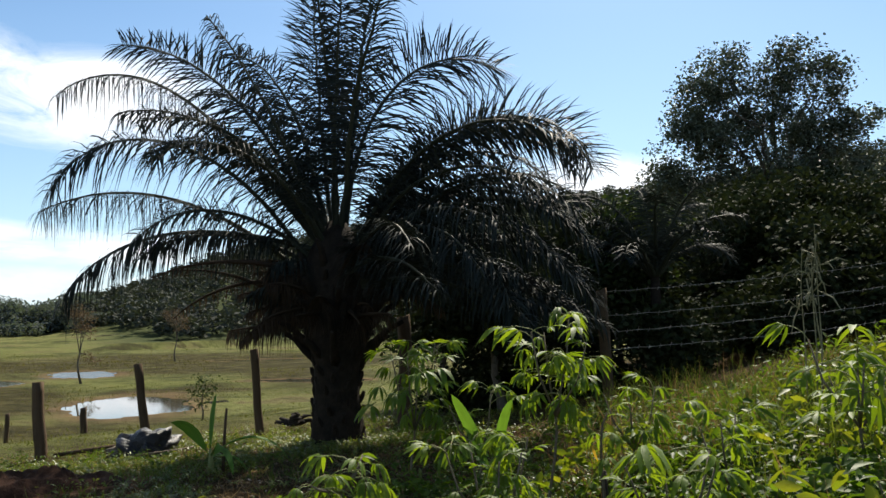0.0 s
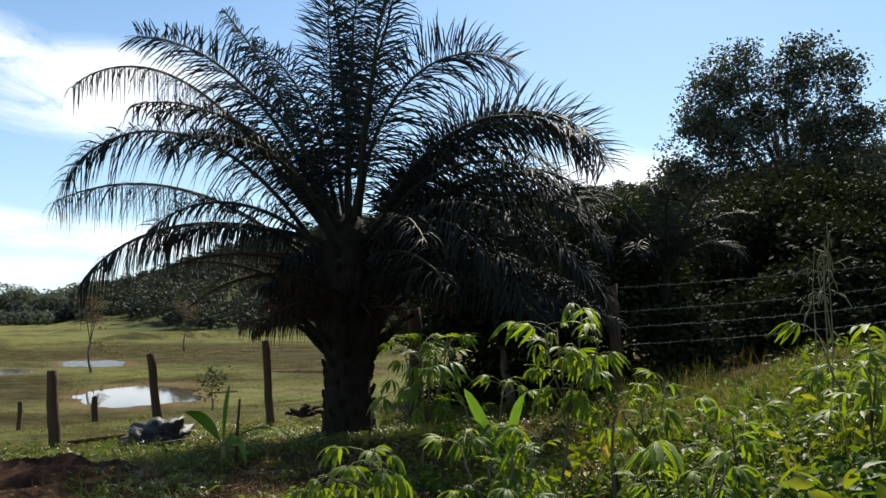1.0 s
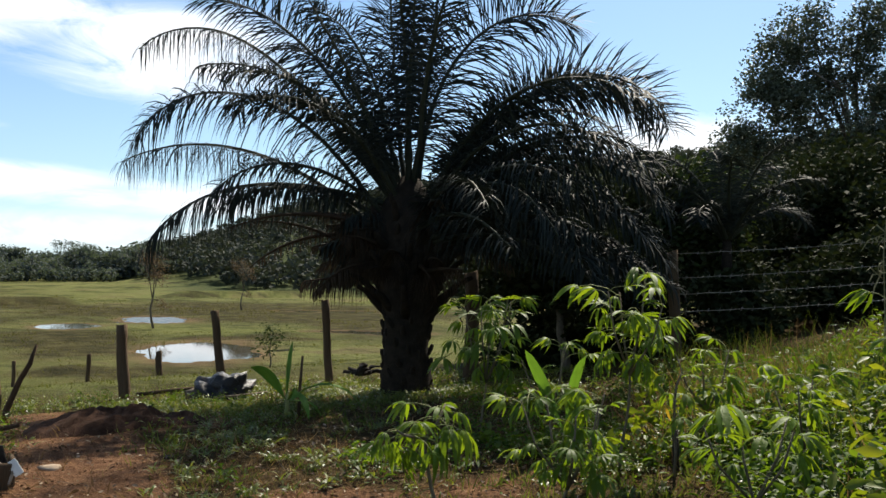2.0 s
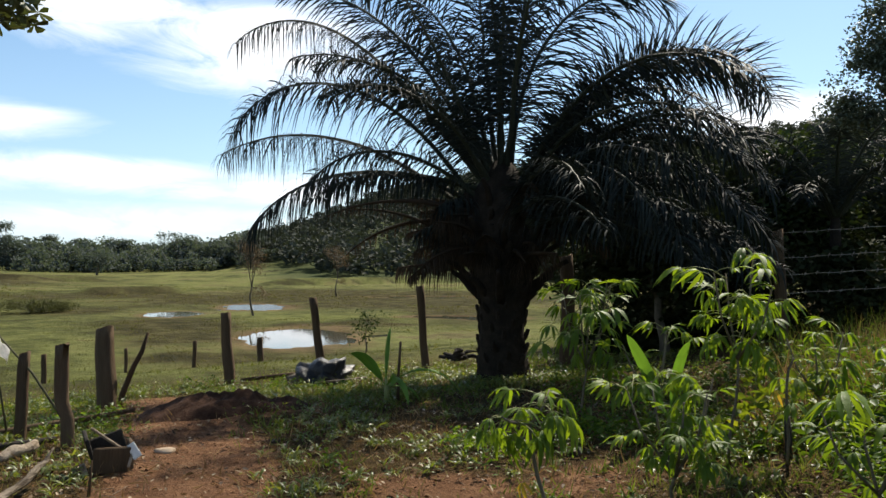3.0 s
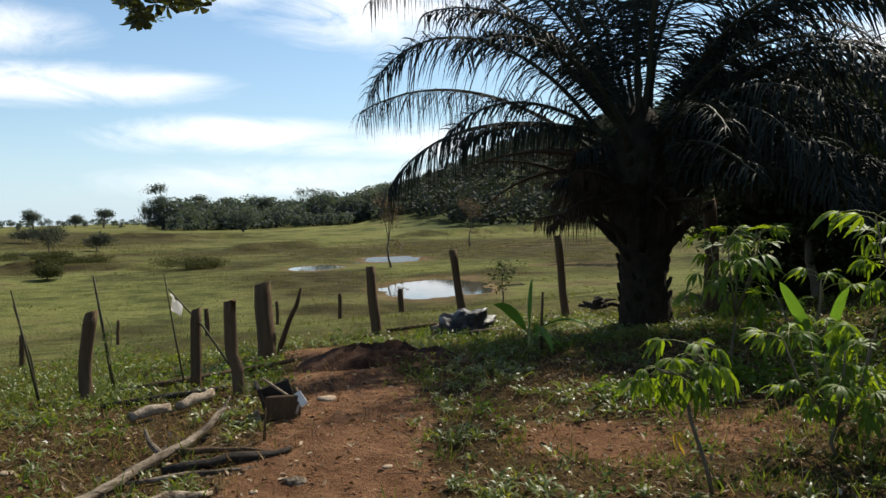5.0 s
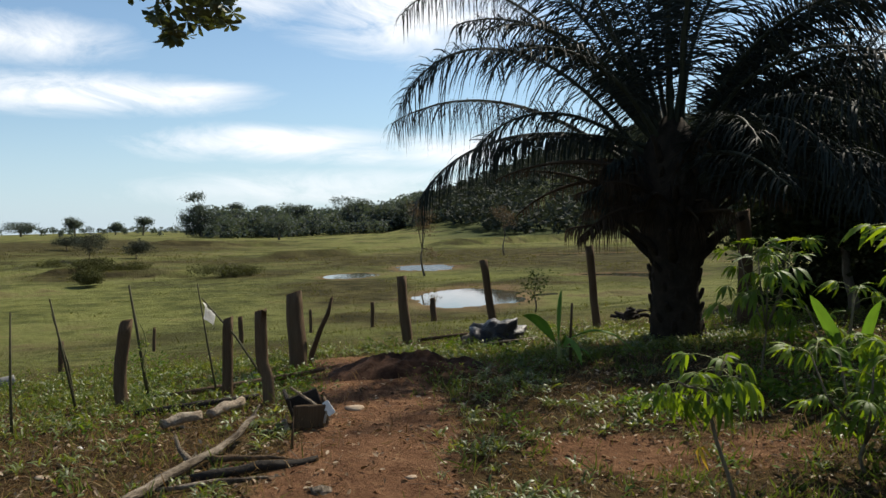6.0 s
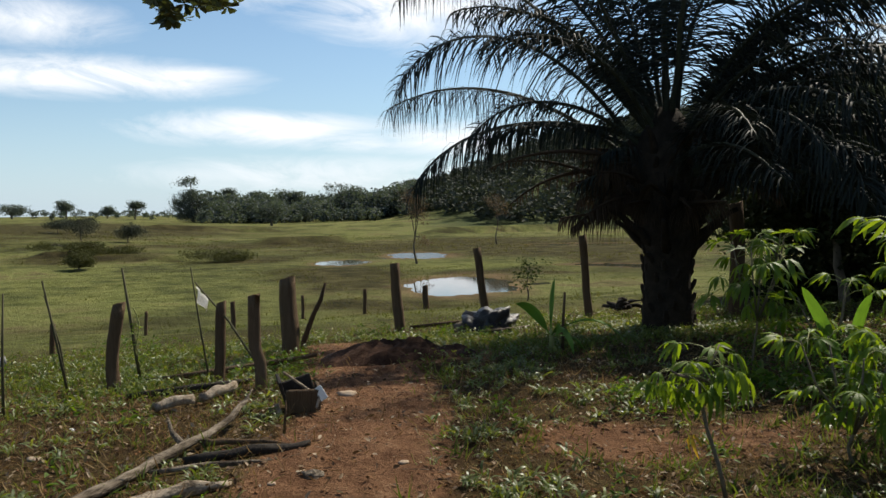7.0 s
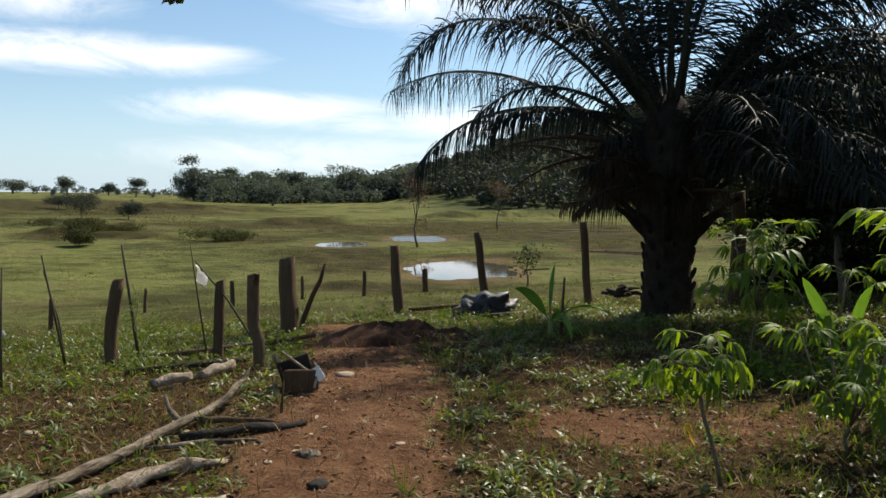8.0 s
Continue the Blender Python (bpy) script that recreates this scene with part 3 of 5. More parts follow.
def tree(name, x, y, blobs, leaf, clumps, per, trunk, label, mat=None, base_z=None, seed=0, group="", lean=(0, 0), bark=None, category="tree", spread=1.0):
    """A tree: tapered trunk, a limb to every lobe of the crown, clumps of leaves. blobs: dx, dy, z, half widths x, y, z."""
    rng = np.random.default_rng(seed)
    z0 = land1(x, y) - 0.05 if base_z is None else base_z
    t = thing(name, pose(x, y, z0), label, category, group)
    top = max(b[2] for b in blobs)
    bm = bmesh.new()
    fork = top * 0.42
    stem = [(lean[0] * k + 0.03 * top * math.sin(k * 4 + seed), lean[1] * k, fork * k) for k in (0, 0.33, 0.66, 1)]
    tube(bm, stem, [trunk * 1.25, trunk, trunk * 0.85, trunk * 0.7], 9)
    for bx, by, bz, rx, ry, rz in blobs:
        a, e = Vector(stem[-1]), Vector((bx, by, bz + rz * 0.4))
        m = a.lerp(e, 0.5) + Vector((0, 0, 0.12 * (e - a).length)) + Vector(rng.normal(0, 0.05, 3)) * (e - a).length
        tube(bm, [a - Vector((0, 0, 0.05)), a.lerp(m, 0.5), m, m.lerp(e, 0.6), e], [trunk * 0.55, trunk * 0.42, trunk * 0.3, trunk * 0.18, trunk * 0.06], 6)
        for _ in range(4):
            q = m + Vector(rng.uniform(-0.9, 0.9, 3)) * Vector((rx, ry, rz)).length * 0.5
            tube(bm, [m.lerp(e, 0.2), m.lerp(q, 0.6) + Vector((0, 0, 0.05)), q], [trunk * 0.2, trunk * 0.12, trunk * 0.04], 5)
    part("trunk", bm, bark or M_BARK, t, "", True)
    vol = np.array([(b[3] * b[4] * b[5]) ** 0.67 for b in blobs])
    pick = rng.choice(len(blobs), clumps, p=vol / vol.sum())
    B = np.array(blobs, float)[pick]
    d = rng.normal(0, 1, (clumps, 3))
    d /= np.linalg.norm(d, axis=1)[:, None]
    c = B[:, :3] + d * B[:, 3:] * (rng.uniform(0.25, 1.0, clumps) ** 0.45 * rng.uniform(0.8, 1.15, clumps))[:, None]
    size = leaf * spread * rng.uniform(1.0, 2.6, clumps)
    k = clumps * per
    g = np.repeat(c, per, 0) + np.clip(rng.normal(0, 1, (k, 3)), -1.5, 1.5) * np.repeat(size, per)[:, None] * np.array([1, 1, 0.65])
    g[:, 2] = np.maximum(g[:, 2], 0.15)
    tv, tf = (SPRIG_V, SPRIG_F) if leaf > 0.12 else (LEAF_V, LEAF_F)
    part_mesh("crown", scattered("crown", tv, tf, turns(k, rng, 0.7) * leaf, g), mat or M_TREE, t)
    return t


def cassava_leaf(name, seed, lobes=7, size=0.22, petiole=0.2, droop=0.6, mat=None):
    """A hand-shaped leaf on its stalk; the stalk starts at the origin along +x."""
    rng = np.random.default_rng(seed)
    bm = bmesh.new()
    P = [Vector((petiole * k, 0, petiole * 0.5 * k - petiole * 0.55 * k * k)) for k in (0, 0.35, 0.7, 1)]
    tube(bm, P, [0.004, 0.0035, 0.003, 0.003], 5)
    stalk = len(bm.faces)
    o = P[-1]
    for i in range(lobes):
        a = math.radians((i - (lobes - 1) / 2) * (250 / lobes) + rng.normal(0, 5))
        L = 0.86 * size * (1 - 0.32 * abs(i - (lobes - 1) / 2) / ((lobes - 1) / 2)) * rng.uniform(0.9, 1.08)
        d, sd = Vector((math.cos(a), math.sin(a), 0)), Vector((-math.sin(a), math.cos(a), 0))
        prev = None
        dr = droop * rng.uniform(0.7, 1.3)
        for u, w in ((0.0, 0.08), (0.3, 0.6), (0.6, 1.0), (0.85, 0.6), (1.0, 0.04)):
            c = o + d * L * u * (1 - 0.25 * dr * u) + Vector((0, 0, -L * dr * u * u * 0.9 + 0.05 * L * u))
            ww = 0.122 * L * w
            row = [bm.verts.new(c + sd * ww + Vector((0, 0, 0.3 * ww))), bm.verts.new(c), bm.verts.new(c - sd * ww + Vector((0, 0, 0.3 * ww)))]
            if prev:
                bm.faces.new((prev[0], prev[1], row[1], row[0]))
                bm.faces.new((prev[1], prev[2], row[2], row[1]))
            prev = row
    me = bpy.data.meshes.new(name)
    bm.faces.ensure_lookup_table()
    for i, f in enumerate(bm.faces):
        f.smooth, f.material_index = True, int(i < stalk)
    bm.to_mesh(me)
    bm.free()
    me.materials.append(mat or M_CASSAVA)
    me.materials.append(M_PETIOLE)
    return me


CASS = [cassava_leaf("leaf", 11, 7, 0.24, 0.24, 0.35), cassava_leaf("leaf", 12, 7, 0.27, 0.3, 0.6), cassava_leaf("leaf", 13, 6, 0.21, 0.2, 0.2), cassava_leaf("leaf", 14, 5, 0.18, 0.16, 0.45), cassava_leaf("leaf", 15, 7, 0.26, 0.33, 0.85)]
CASS_LIMP = [cassava_leaf("leaf", 21, 7, 0.24, 0.2, 1.25), cassava_leaf("leaf", 22, 7, 0.22, 0.24, 1.1), cassava_leaf("leaf", 23, 6, 0.2, 0.17, 1.3)]
CASS_YELLOW = cassava_leaf("leaf", 16, 6, 0.2, 0.14, 1.3, M_CASSYELLOW)


def cassava(x, y, height, leaves, label, branches=1, lean=(0, 0), size=1.0, low=0.45, seed=0, yellow=0, limp=False):
    rng = np.random.default_rng(seed + 100)
    t = thing("cassava_plant", pose(x, y, land1(x, y) - 0.02), label, "cassava plant", "cassava plants in the yard")
    bm = bmesh.new()
    fork = height * (low if branches > 1 else 0.9)
    stem = [Vector((lean[0] * k + 0.02 * math.sin(5 * k + seed), lean[1] * k, fork * k)) for k in (0, 0.3, 0.6, 0.85, 1)]
    tube(bm, stem, [0.013, 0.012, 0.011, 0.010, 0.009], 7)
    tips = []
    for b in range(branches):
        a = 6.283 * b / branches + rng.uniform(0, 1.2)
        out = (0.28 if branches > 1 else 0.05) * size * rng.uniform(0.7, 1.3)
        e = Vector((lean[0] + out * math.cos(a), lean[1] + out * math.sin(a), height * rng.uniform(0.84, 1.0) if b else height))
        tube(bm, [stem[-1], stem[-1].lerp(e, 0.5) + Vector((out * 0.2 * math.cos(a), out * 0.2 * math.sin(a), 0)), e], [0.010, 0.008, 0.005], 6)
        tips.append((stem[-1], e))
    part("stem", bm, M_CASSSTEM, t, "", True)
    for i in range(leaves):
        a0, e0 = tips[i % branches]
        k = 1 - 0.75 * rng.random() ** 1.3
        q = a0.lerp(e0, k)
        if branches == 1:
            q = stem[2].lerp(e0, k) if k < 0.6 else q
        up = 48 * k - (40 if limp else 22) + rng.normal(0, 12)
        ob = part_mesh("leaf", CASS_LIMP[rng.integers(0, 3)] if limp or rng.random() < 0.55 else CASS[rng.integers(0, 5)], None, t)
        ob.matrix_basis = pose(*q) @ pose(0, 0, 0, rng.normal(0, 12), -up, math.degrees(2.4 * i + rng.normal(0, 0.3))) @ Matrix.Scale(size * rng.uniform(0.75, 1.15), 4)
    for i in range(yellow):
        ob = part_mesh("leaf", CASS_YELLOW, None, t, "wilted yellow leaf")
        ob.matrix_basis = pose(*stem[2 if branches > 1 else 3]) @ pose(0, 0, 0, 0, 25, 200 + 70 * i) @ Matrix.Scale(size * 0.8, 4)
    return t


def banana(x, y, leaves, label, seed=0):
    """A young banana plant: short false stem and broad blades. leaves: heading, lean from upright, length, half width, lean to the side."""
    t = thing("banana_plant", pose(x, y, land1(x, y) - 0.02), label, "banana plant", "young banana plants")
    bm = bmesh.new()
    tube(bm, [(0, 0, 0), (0.01, 0, 0.12), (0, 0.01, 0.28)], [0.035, 0.028, 0.014], 8)
    part("stem", bm, M_PETIOLE, t, "", True)
    for head, tilt, L, W, side in leaves:
        bm = bmesh.new()
        n, prev = 10, None
        for i in range(n + 1):
            u = i / n
            th = math.radians(tilt + (12 + 0.5 * tilt) * u * u)
            c = Vector((math.sin(th) * L * u, 0, 0.2 + math.cos(th) * L * u))
            w = 0.008 if u < 0.2 else W * math.sin(math.pi * min(1, (u - 0.2) / 0.8 * 0.93 + 0.07)) ** 0.6
            nrm = Vector((-math.cos(th), 0, math.sin(th)))
            wob = 0.03 * W * math.sin(i * 2.3 + seed)
            row = [bm.verts.new(c + Vector((0, w, 0)) + nrm * (w * 0.35 + wob)), bm.verts.new(c), bm.verts.new(c - Vector((0, w, 0)) + nrm * (w * 0.35 - wob))]
            if prev:
                bm.faces.new((prev[0], prev[1], row[1], row[0]))
                bm.faces.new((prev[1], prev[2], row[2], row[1]))
            prev = row
        ob = part("leaf", bm, M_BANANA, t, "", True)
        ob.matrix_basis = pose(0, 0, 0.2) @ pose(0, 0, 0, 0, side, 0) @ pose(0, 0, -0.2) @ pose(0, 0, 0, 0, 0, head)
    return t


# ---- the oil palm ----
PX, PY = -2.05, 12.9
palm = thing("oil_palm", pose(PX, PY, 0), "young oil palm with a stout trunk and arching feathery fronds, colours darkened for backlight", "palm tree")
pz = land1(PX, PY)
bm = bmesh.new()
rngp = np.random.default_rng(5)
prof = [(pz - 0.15, 0.43), (pz + 0.1, 0.38), (0.5, 0.32), (0.95, 0.33), (1.3, 0.43), (1.8, 0.58), (2.3, 0.56), (2.75, 0.3), (3.0, 0.12)]
rings = []
for z, r in prof:
    rings.append([bm.verts.new((math.cos(6.28319 * j / 28) * r * (1 + rngp.normal(0, 0.035)), math.sin(6.28319 * j / 28) * r * (1 + rngp.normal(0, 0.035)), z)) for j in range(28)])
for a, b in zip(rings, rings[1:]):
    for j in range(28):
        bm.faces.new((a[j], a[(j + 1) % 28], b[(j + 1) % 28], b[j]))
bm.faces.new(rings[-1])
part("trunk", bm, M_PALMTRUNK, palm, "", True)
stub_bm = bmesh.new()
tube(stub_bm, [(0, 0, 0), (0.05, 0, 0.04), (0.11, 0, 0.13), (0.13, 0, 0.2)], [0.075, 0.065, 0.045, 0.03], 6)
stub_me = bpy.data.meshes.new("leaf_base")
stub_bm.to_mesh(stub_me)
stub_bm.free()
for i in range(110):
    z = pz + 0.12 + (2.15 - pz) * i / 110
    r = np.interp(z, [p[0] for p in prof], [p[1] for p in prof]) - 0.05
    a = i * 137.5
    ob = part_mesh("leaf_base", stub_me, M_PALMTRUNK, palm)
    ob.matrix_basis = pose(0, 0, z, 0, 0, a) @ pose(r, 0, 0, 0, rngp.normal(0, 12), rngp.normal(0, 10)) @ Matrix.Scale(rngp.uniform(0.6, 1.05) * (1.25 if z > 1.3 else 0.8), 4)
for i in range(64):
    a, z = i * 137.5 + rngp.normal(0, 8), 0.95 + 1.15 * i / 64
    bm = bmesh.new()
    L, up = rngp.uniform(0.35, 0.85), radians(rngp.uniform(35, 66))
    q = [(0, 0), (0.4, 0.9), (0.75, 1.0), (1.0, 0.92)]
    tube(bm, [(L * k * math.cos(up * e), 0, L * k * math.sin(up * e)) for k, e in q], [0.085, 0.06, 0.045, 0.034], 6)
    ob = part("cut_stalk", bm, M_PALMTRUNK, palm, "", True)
    ob.matrix_basis = pose(0, 0, z, 0, 0, a) @ pose(0.28, 0, 0)
# heading, first and last rise, length, height of the base, bend, leaflet length, droop of leaflets, turn of the blade
FRONDS = [(-84, 51.3, -37, 5.5, 2.5, 3.4, 0.42, 1.5, 0), (-97, 56.6, -63, 5.1, 2.0, 2.3, 0.66, 0.8, 40), (-77, 42.5, -20, 5.5, 1.9, 1.48, 0.52, 1.4, 0),
          (-102, 15, -59, 3.92, 2.53, 2.1, 0.5, 1.4, 0), (-65, 64.7, 10.7, 6.2, 2.34, 1.56, 0.66, 0.25, 60), (-121, 65.8, 46, 3.6, 2.6, 2.6, 0.66, 0.9, 0),
          (-18, 62, 83, 5.6, 2.34, 4.1, 0.72, 0.15, 10), (55, 81, -16, 4.65, 2.78, 1.9, 0.92, 0.3, -55), (85, 64.8, -66, 5.17, 2.04, 2.27, 0.78, 0.25, -60),
          (110, 58.5, -50, 4.3, 1.75, 1.8, 0.60, 0.6, 0),
          (175, 82, 60, 3.5, 2.9, 2.0, 0.56, 0.5, 0), (188, 86, 42, 3.7, 2.8, 2.2, 0.42, 1.0, 0), (92, 60, -40, 4.4, 2.4, 1.8, 0.6, 0.5, 0), (150, 74, 30, 4.0, 2.8, 2.0, 0.58, 0.5, 0), (20, 80, 60, 5.0, 2.8, 2.2, 0.7, 0.2, 20), (-45, 68, 20, 4.6, 2.7, 2.0, 0.62, 0.4, 40),
          (60, 58, -35, 4.4, 2.3, 1.9, 0.6, 0.5, -20), (76, 48, -52, 4.3, 2.1, 1.7, 0.6, 0.5, 0),
          (104, 62, -48, 4.5, 2.4, 1.9, 0.6, 0.5, -30), (78, 62, -46, 4.6, 2.4, 1.9, 0.6, 0.4, -40), (114, 62, -42, 4.3, 2.3, 1.8, 0.6, 0.5, 0), (80, 60, -52, 4.6, 2.3, 2.0, 0.6, 0.5, -30),
          (-140, 50, -40, 3.4, 2.5, 2.0, 0.55, 0.6, 0), (125, 50, -55, 4.2, 2.2, 1.7, 0.58, 0.6, 0),
          (95, 46, -58, 4.2, 2.1, 1.7, 0.6, 0.6, 0), (70, 50, -50, 4.4, 2.2, 1.8, 0.6, 0.5, 0), (40, 46, -45, 4.2, 2.3, 1.9, 0.58, 0.5, 0),
          (118, 40, -60, 4.0, 2.0, 1.6, 0.6, 0.6, 0), (84, 52, -50, 4.3, 2.2, 1.8, 0.6, 0.5, -20), (86, 36, -60, 4.1, 2.0, 1.6, 0.6, 0.6, 0), (104, 32, -58, 4.0, 2.0, 1.6, 0.6, 0.6, 0), (135, 34, -62, 3.7, 2.0, 1.6, 0.58, 0.6, 0),
          (-15, 45, -50, 4.0, 2.3, 1.8, 0.55, 0.6, 0), (-70, 57, -25, 4.2, 2.4, 2.0, 0.46, 0.6, 20), (-112, 46, -46, 3.0, 2.2, 1.7, 0.5, 0.6, 0),
          (105, 22, -45, 3.7, 1.9, 1.4, 0.5, 0.7, 0), (130, 26, -50, 3.6, 1.9, 1.4, 0.5, 0.7, 0), (82, 24, -45, 3.8, 1.95, 1.4, 0.5, 0.7, 0), (60, 28, -50, 3.8, 1.9, 1.5, 0.5, 0.7, 0), (94, 18, -40, 3.9, 1.9, 1.4, 0.5, 0.7, 0), (116, 16, -40, 3.7, 1.9, 1.4, 0.5, 0.7, 0),
          (-88, 62, -10, 4.3, 2.4, 1.8, 0.5, 0.8, 10), (-62, 70, 0, 4.2, 2.5, 1.9, 0.5, 0.6, 20), (-128, 62, -20, 3.5, 2.4, 1.9, 0.46, 0.8, 0), (-100, 34, -40, 2.9, 2.2, 1.6, 0.4, 1.0, 0)]
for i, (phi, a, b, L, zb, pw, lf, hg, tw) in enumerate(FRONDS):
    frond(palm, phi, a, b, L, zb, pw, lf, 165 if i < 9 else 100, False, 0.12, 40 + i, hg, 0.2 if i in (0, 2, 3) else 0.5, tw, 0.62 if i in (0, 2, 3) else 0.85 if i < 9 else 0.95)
# old lower fronds on the shaded side
ro = np.random.default_rng(14)
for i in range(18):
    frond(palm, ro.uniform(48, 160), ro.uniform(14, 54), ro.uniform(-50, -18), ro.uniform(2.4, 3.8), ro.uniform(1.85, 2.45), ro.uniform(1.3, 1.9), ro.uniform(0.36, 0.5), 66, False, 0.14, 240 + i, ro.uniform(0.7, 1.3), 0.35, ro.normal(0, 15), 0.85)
for i in range(7):
    frond(palm, ro.uniform(-150, -60), ro.uniform(15, 50), ro.uniform(-60, -30), ro.uniform(0.8, 1.3), ro.uniform(1.7, 2.2), 1.6, 0.3, 70, False, 0.14, 280 + i, 1.0, 0.4, 0, 0.75)
rd = np.random.default_rng(12)
for i in range(34):
    phi = -95 + rd.normal(0, 28) if i < 26 else rd.uniform(60, 200)
    bare_stalk = i in (2, 6, 10)
    frond(palm, phi, rd.uniform(-5, 42), rd.uniform(-50, 5), 2.3 if bare_stalk else rd.uniform(0.6, 1.3), rd.uniform(1.5, 2.25), 1.4, 0.12 if bare_stalk else rd.uniform(0.15, 0.27), 30 if bare_stalk else 60, True, 0.32, 200 + i, rd.uniform(0.6, 1.5), 0.8, 0, 0.8)

# ---- trees and shrubs ----
tree("forest_tree", 10.2, 29.0, [(-2.48, 0, 7.93, 0.77, 1.2, 1.1), (-1.52, 0.4, 9.07, 0.82, 1.1, 1.1), (-1.92, 0, 6.68, 1.12, 1.4, 0.8), (0.08, 0, 8.79, 0.69, 1.0, 1.0), (0.8, 0.2, 9.45, 0.77, 1.0, 0.8), (1.68, 0, 8.59, 0.77, 1.1, 1.0), (0.32, 0, 7.07, 1.38, 1.5, 0.9), (2.56, 0, 7.26, 0.86, 1.1, 0.7), (1.76, 0.3, 6.68, 1.2, 1.4, 0.7), (-0.48, 0, 5.54, 2.06, 1.8, 0.9), (-2.24, 0, 4.97, 1.55, 1.6, 0.9), (-3.2, 0, 6.49, 0.69, 0.9, 0.6), (-3.6, 0, 5.35, 0.77, 1.0, 0.7), (-0.72, 0, 7.35, 0.77, 1.0, 0.8), (-2.88, 0, 7.16, 0.6, 0.8, 0.5), (1.92, 0, 5.16, 1.72, 1.8, 0.9)],
     0.125, 520, 84, 0.15, "tall dark broadleaf tree with an open two-lobed crown", M_TALLTREE, seed=3, spread=1.15)
# x, y, height, width, lowest share of the crown
EDGE = [(3.0, 20.5, 4.0, 2.2, 0.42), (5.8, 21.0, 4.3, 2.3, 0.3), (8.2, 21.8, 4.4, 2.4, 0.3), (10.9, 20.5, 4.2, 2.4, 0.3), (13.4, 22.0, 4.8, 2.6, 0.3), (5.0, 25.5, 4.4, 2.4, 0.35), (9.5, 26.0, 5.0, 2.6, 0.3), (14.5, 27.0, 5.6, 2.8, 0.3), (1.4, 22.0, 3.8, 2.0, 0.45), (-0.8, 20.5, 3.6, 1.8, 0.5), (16.5, 22.0, 5.2, 2.6, 0.3), (7.4, 17.6, 2.6, 1.5, 0.3), (10.0, 17.2, 2.8, 1.6, 0.3), (0.4, 17.2, 3.4, 1.5, 0.55), (2.2, 18.6, 3.6, 1.6, 0.5)]
for i, (x, y, h, w, lo) in enumerate(EDGE):
    r = np.random.default_rng(60 + i)
    h *= r.uniform(0.8, 1.02)
    blobs = [(r.uniform(-0.5, 0.5) * w, r.uniform(-0.4, 0.4) * w, h * k, w * r.uniform(0.5, 0.8), w * r.uniform(0.5, 0.8), h * 0.14) for k in np.linspace(lo, 0.88, 6)]
    tree("forest_tree", x, y, blobs, 0.15, 250, 40, 0.09, "dense broadleaf tree at the edge of the wood, leaf colour darkened for shade", M_EDGE_SHADED, seed=70 + i, group="trees at the edge of the wood")
for i, (x, y, h, w) in enumerate([(3.4, 16.2, 1.3, 1.0), (5.2, 16.4, 1.5, 1.1), (6.8, 16.2, 1.6, 1.1), (8.6, 16.6, 1.7, 1.2), (10.4, 16.4, 1.8, 1.2), (12.2, 17.0, 2.0, 1.3), (1.8, 17.4, 1.0, 0.9), (-0.2, 18.6, 0.8, 0.9), (4.4, 18.8, 1.6, 1.3), (7.6, 19.2, 2.0, 1.4), (0.9, 20.2, 1.1, 1.2), (0.9, 17.9, 1.1, 1.0)]):
    r = np.random.default_rng(160 + i)
    blobs = [(r.uniform(-0.6, 0.6) * w, r.uniform(-0.4, 0.4) * w, h * k, w * r.uniform(0.5, 0.8), w * r.uniform(0.5, 0.8), h * 0.2) for k in (0.2, 0.4, 0.6, 0.8)]
    tree("shrub", x, y, blobs, 0.13, 120, 40, 0.04, "tangled shrub behind the barbed wire, leaf colour darkened for shade", M_EDGE_SHADED, seed=170 + i, group="shrubs behind the wire", category="shrub")
M_TUSSOCK = material("tussock_blade", [(0.045, 0.055, 0.014), (0.075, 0.085, 0.02), (0.13, 0.12, 0.036)], 0.1, 0.75, 0.0, 1.5, 0.4, 0.5, (1.3, 1.3, 0.6), island=0.3)
M_BRAMBLE = material("bramble_leaf", [(0.03, 0.034, 0.014), (0.058, 0.062, 0.025), (0.10, 0.098, 0.04)], 0.5, 0.8, 0.0, 6, 0.4, 0.25, (1.4, 1.4, 0.7), island=0.4)
M_RUSH = material("rush_blade", [(0.045, 0.045, 0.016), (0.08, 0.075, 0.026), (0.125, 0.105, 0.04)], 0.08, 0.8, 0.0, 1.5, 0.4, 0.6, (1.3, 1.3, 0.75), island=0.35)
tree("young_tree", 2.9, 17.8, [(0, 0, 2.2, 1.0, 0.9, 0.6), (0.3, 0, 3.0, 0.8, 0.8, 0.6), (-0.4, 0, 1.4, 0.9, 0.9, 0.5)], 0.14, 150, 30, 0.06, "slender young tree with pale glinting leaves by the wire fence", seed=21)
youngpalm = thing("young_palm", pose(3.3, 16.5, land1(3.3, 16.5)), "small feathery palm among the shrubs behind the fence", "palm tree")
for i in range(13):
    frond(youngpalm, i * 137.5, 80 - 3.2 * i, 15 - 6 * i, 2.3 - 0.04 * i, 1.9, 2.0, 0.42, 60, False, 0.05, 300 + i, 0.6)
bm = bmesh.new()
tube(bm, [(0, 0, -0.1), (0, 0, 0.9), (0, 0, 2.1)], [0.15, 0.12, 0.07], 10)
part("trunk", bm, M_PALMTRUNK, youngpalm, "", True)

# far trees that stand out against the sky: azimuth, distance, trunk height to crown, crown half width, half height
def polar(a, r):
    return EYE[0] + r * math.sin(radians(a)), EYE[1] + r * math.cos(radians(a))


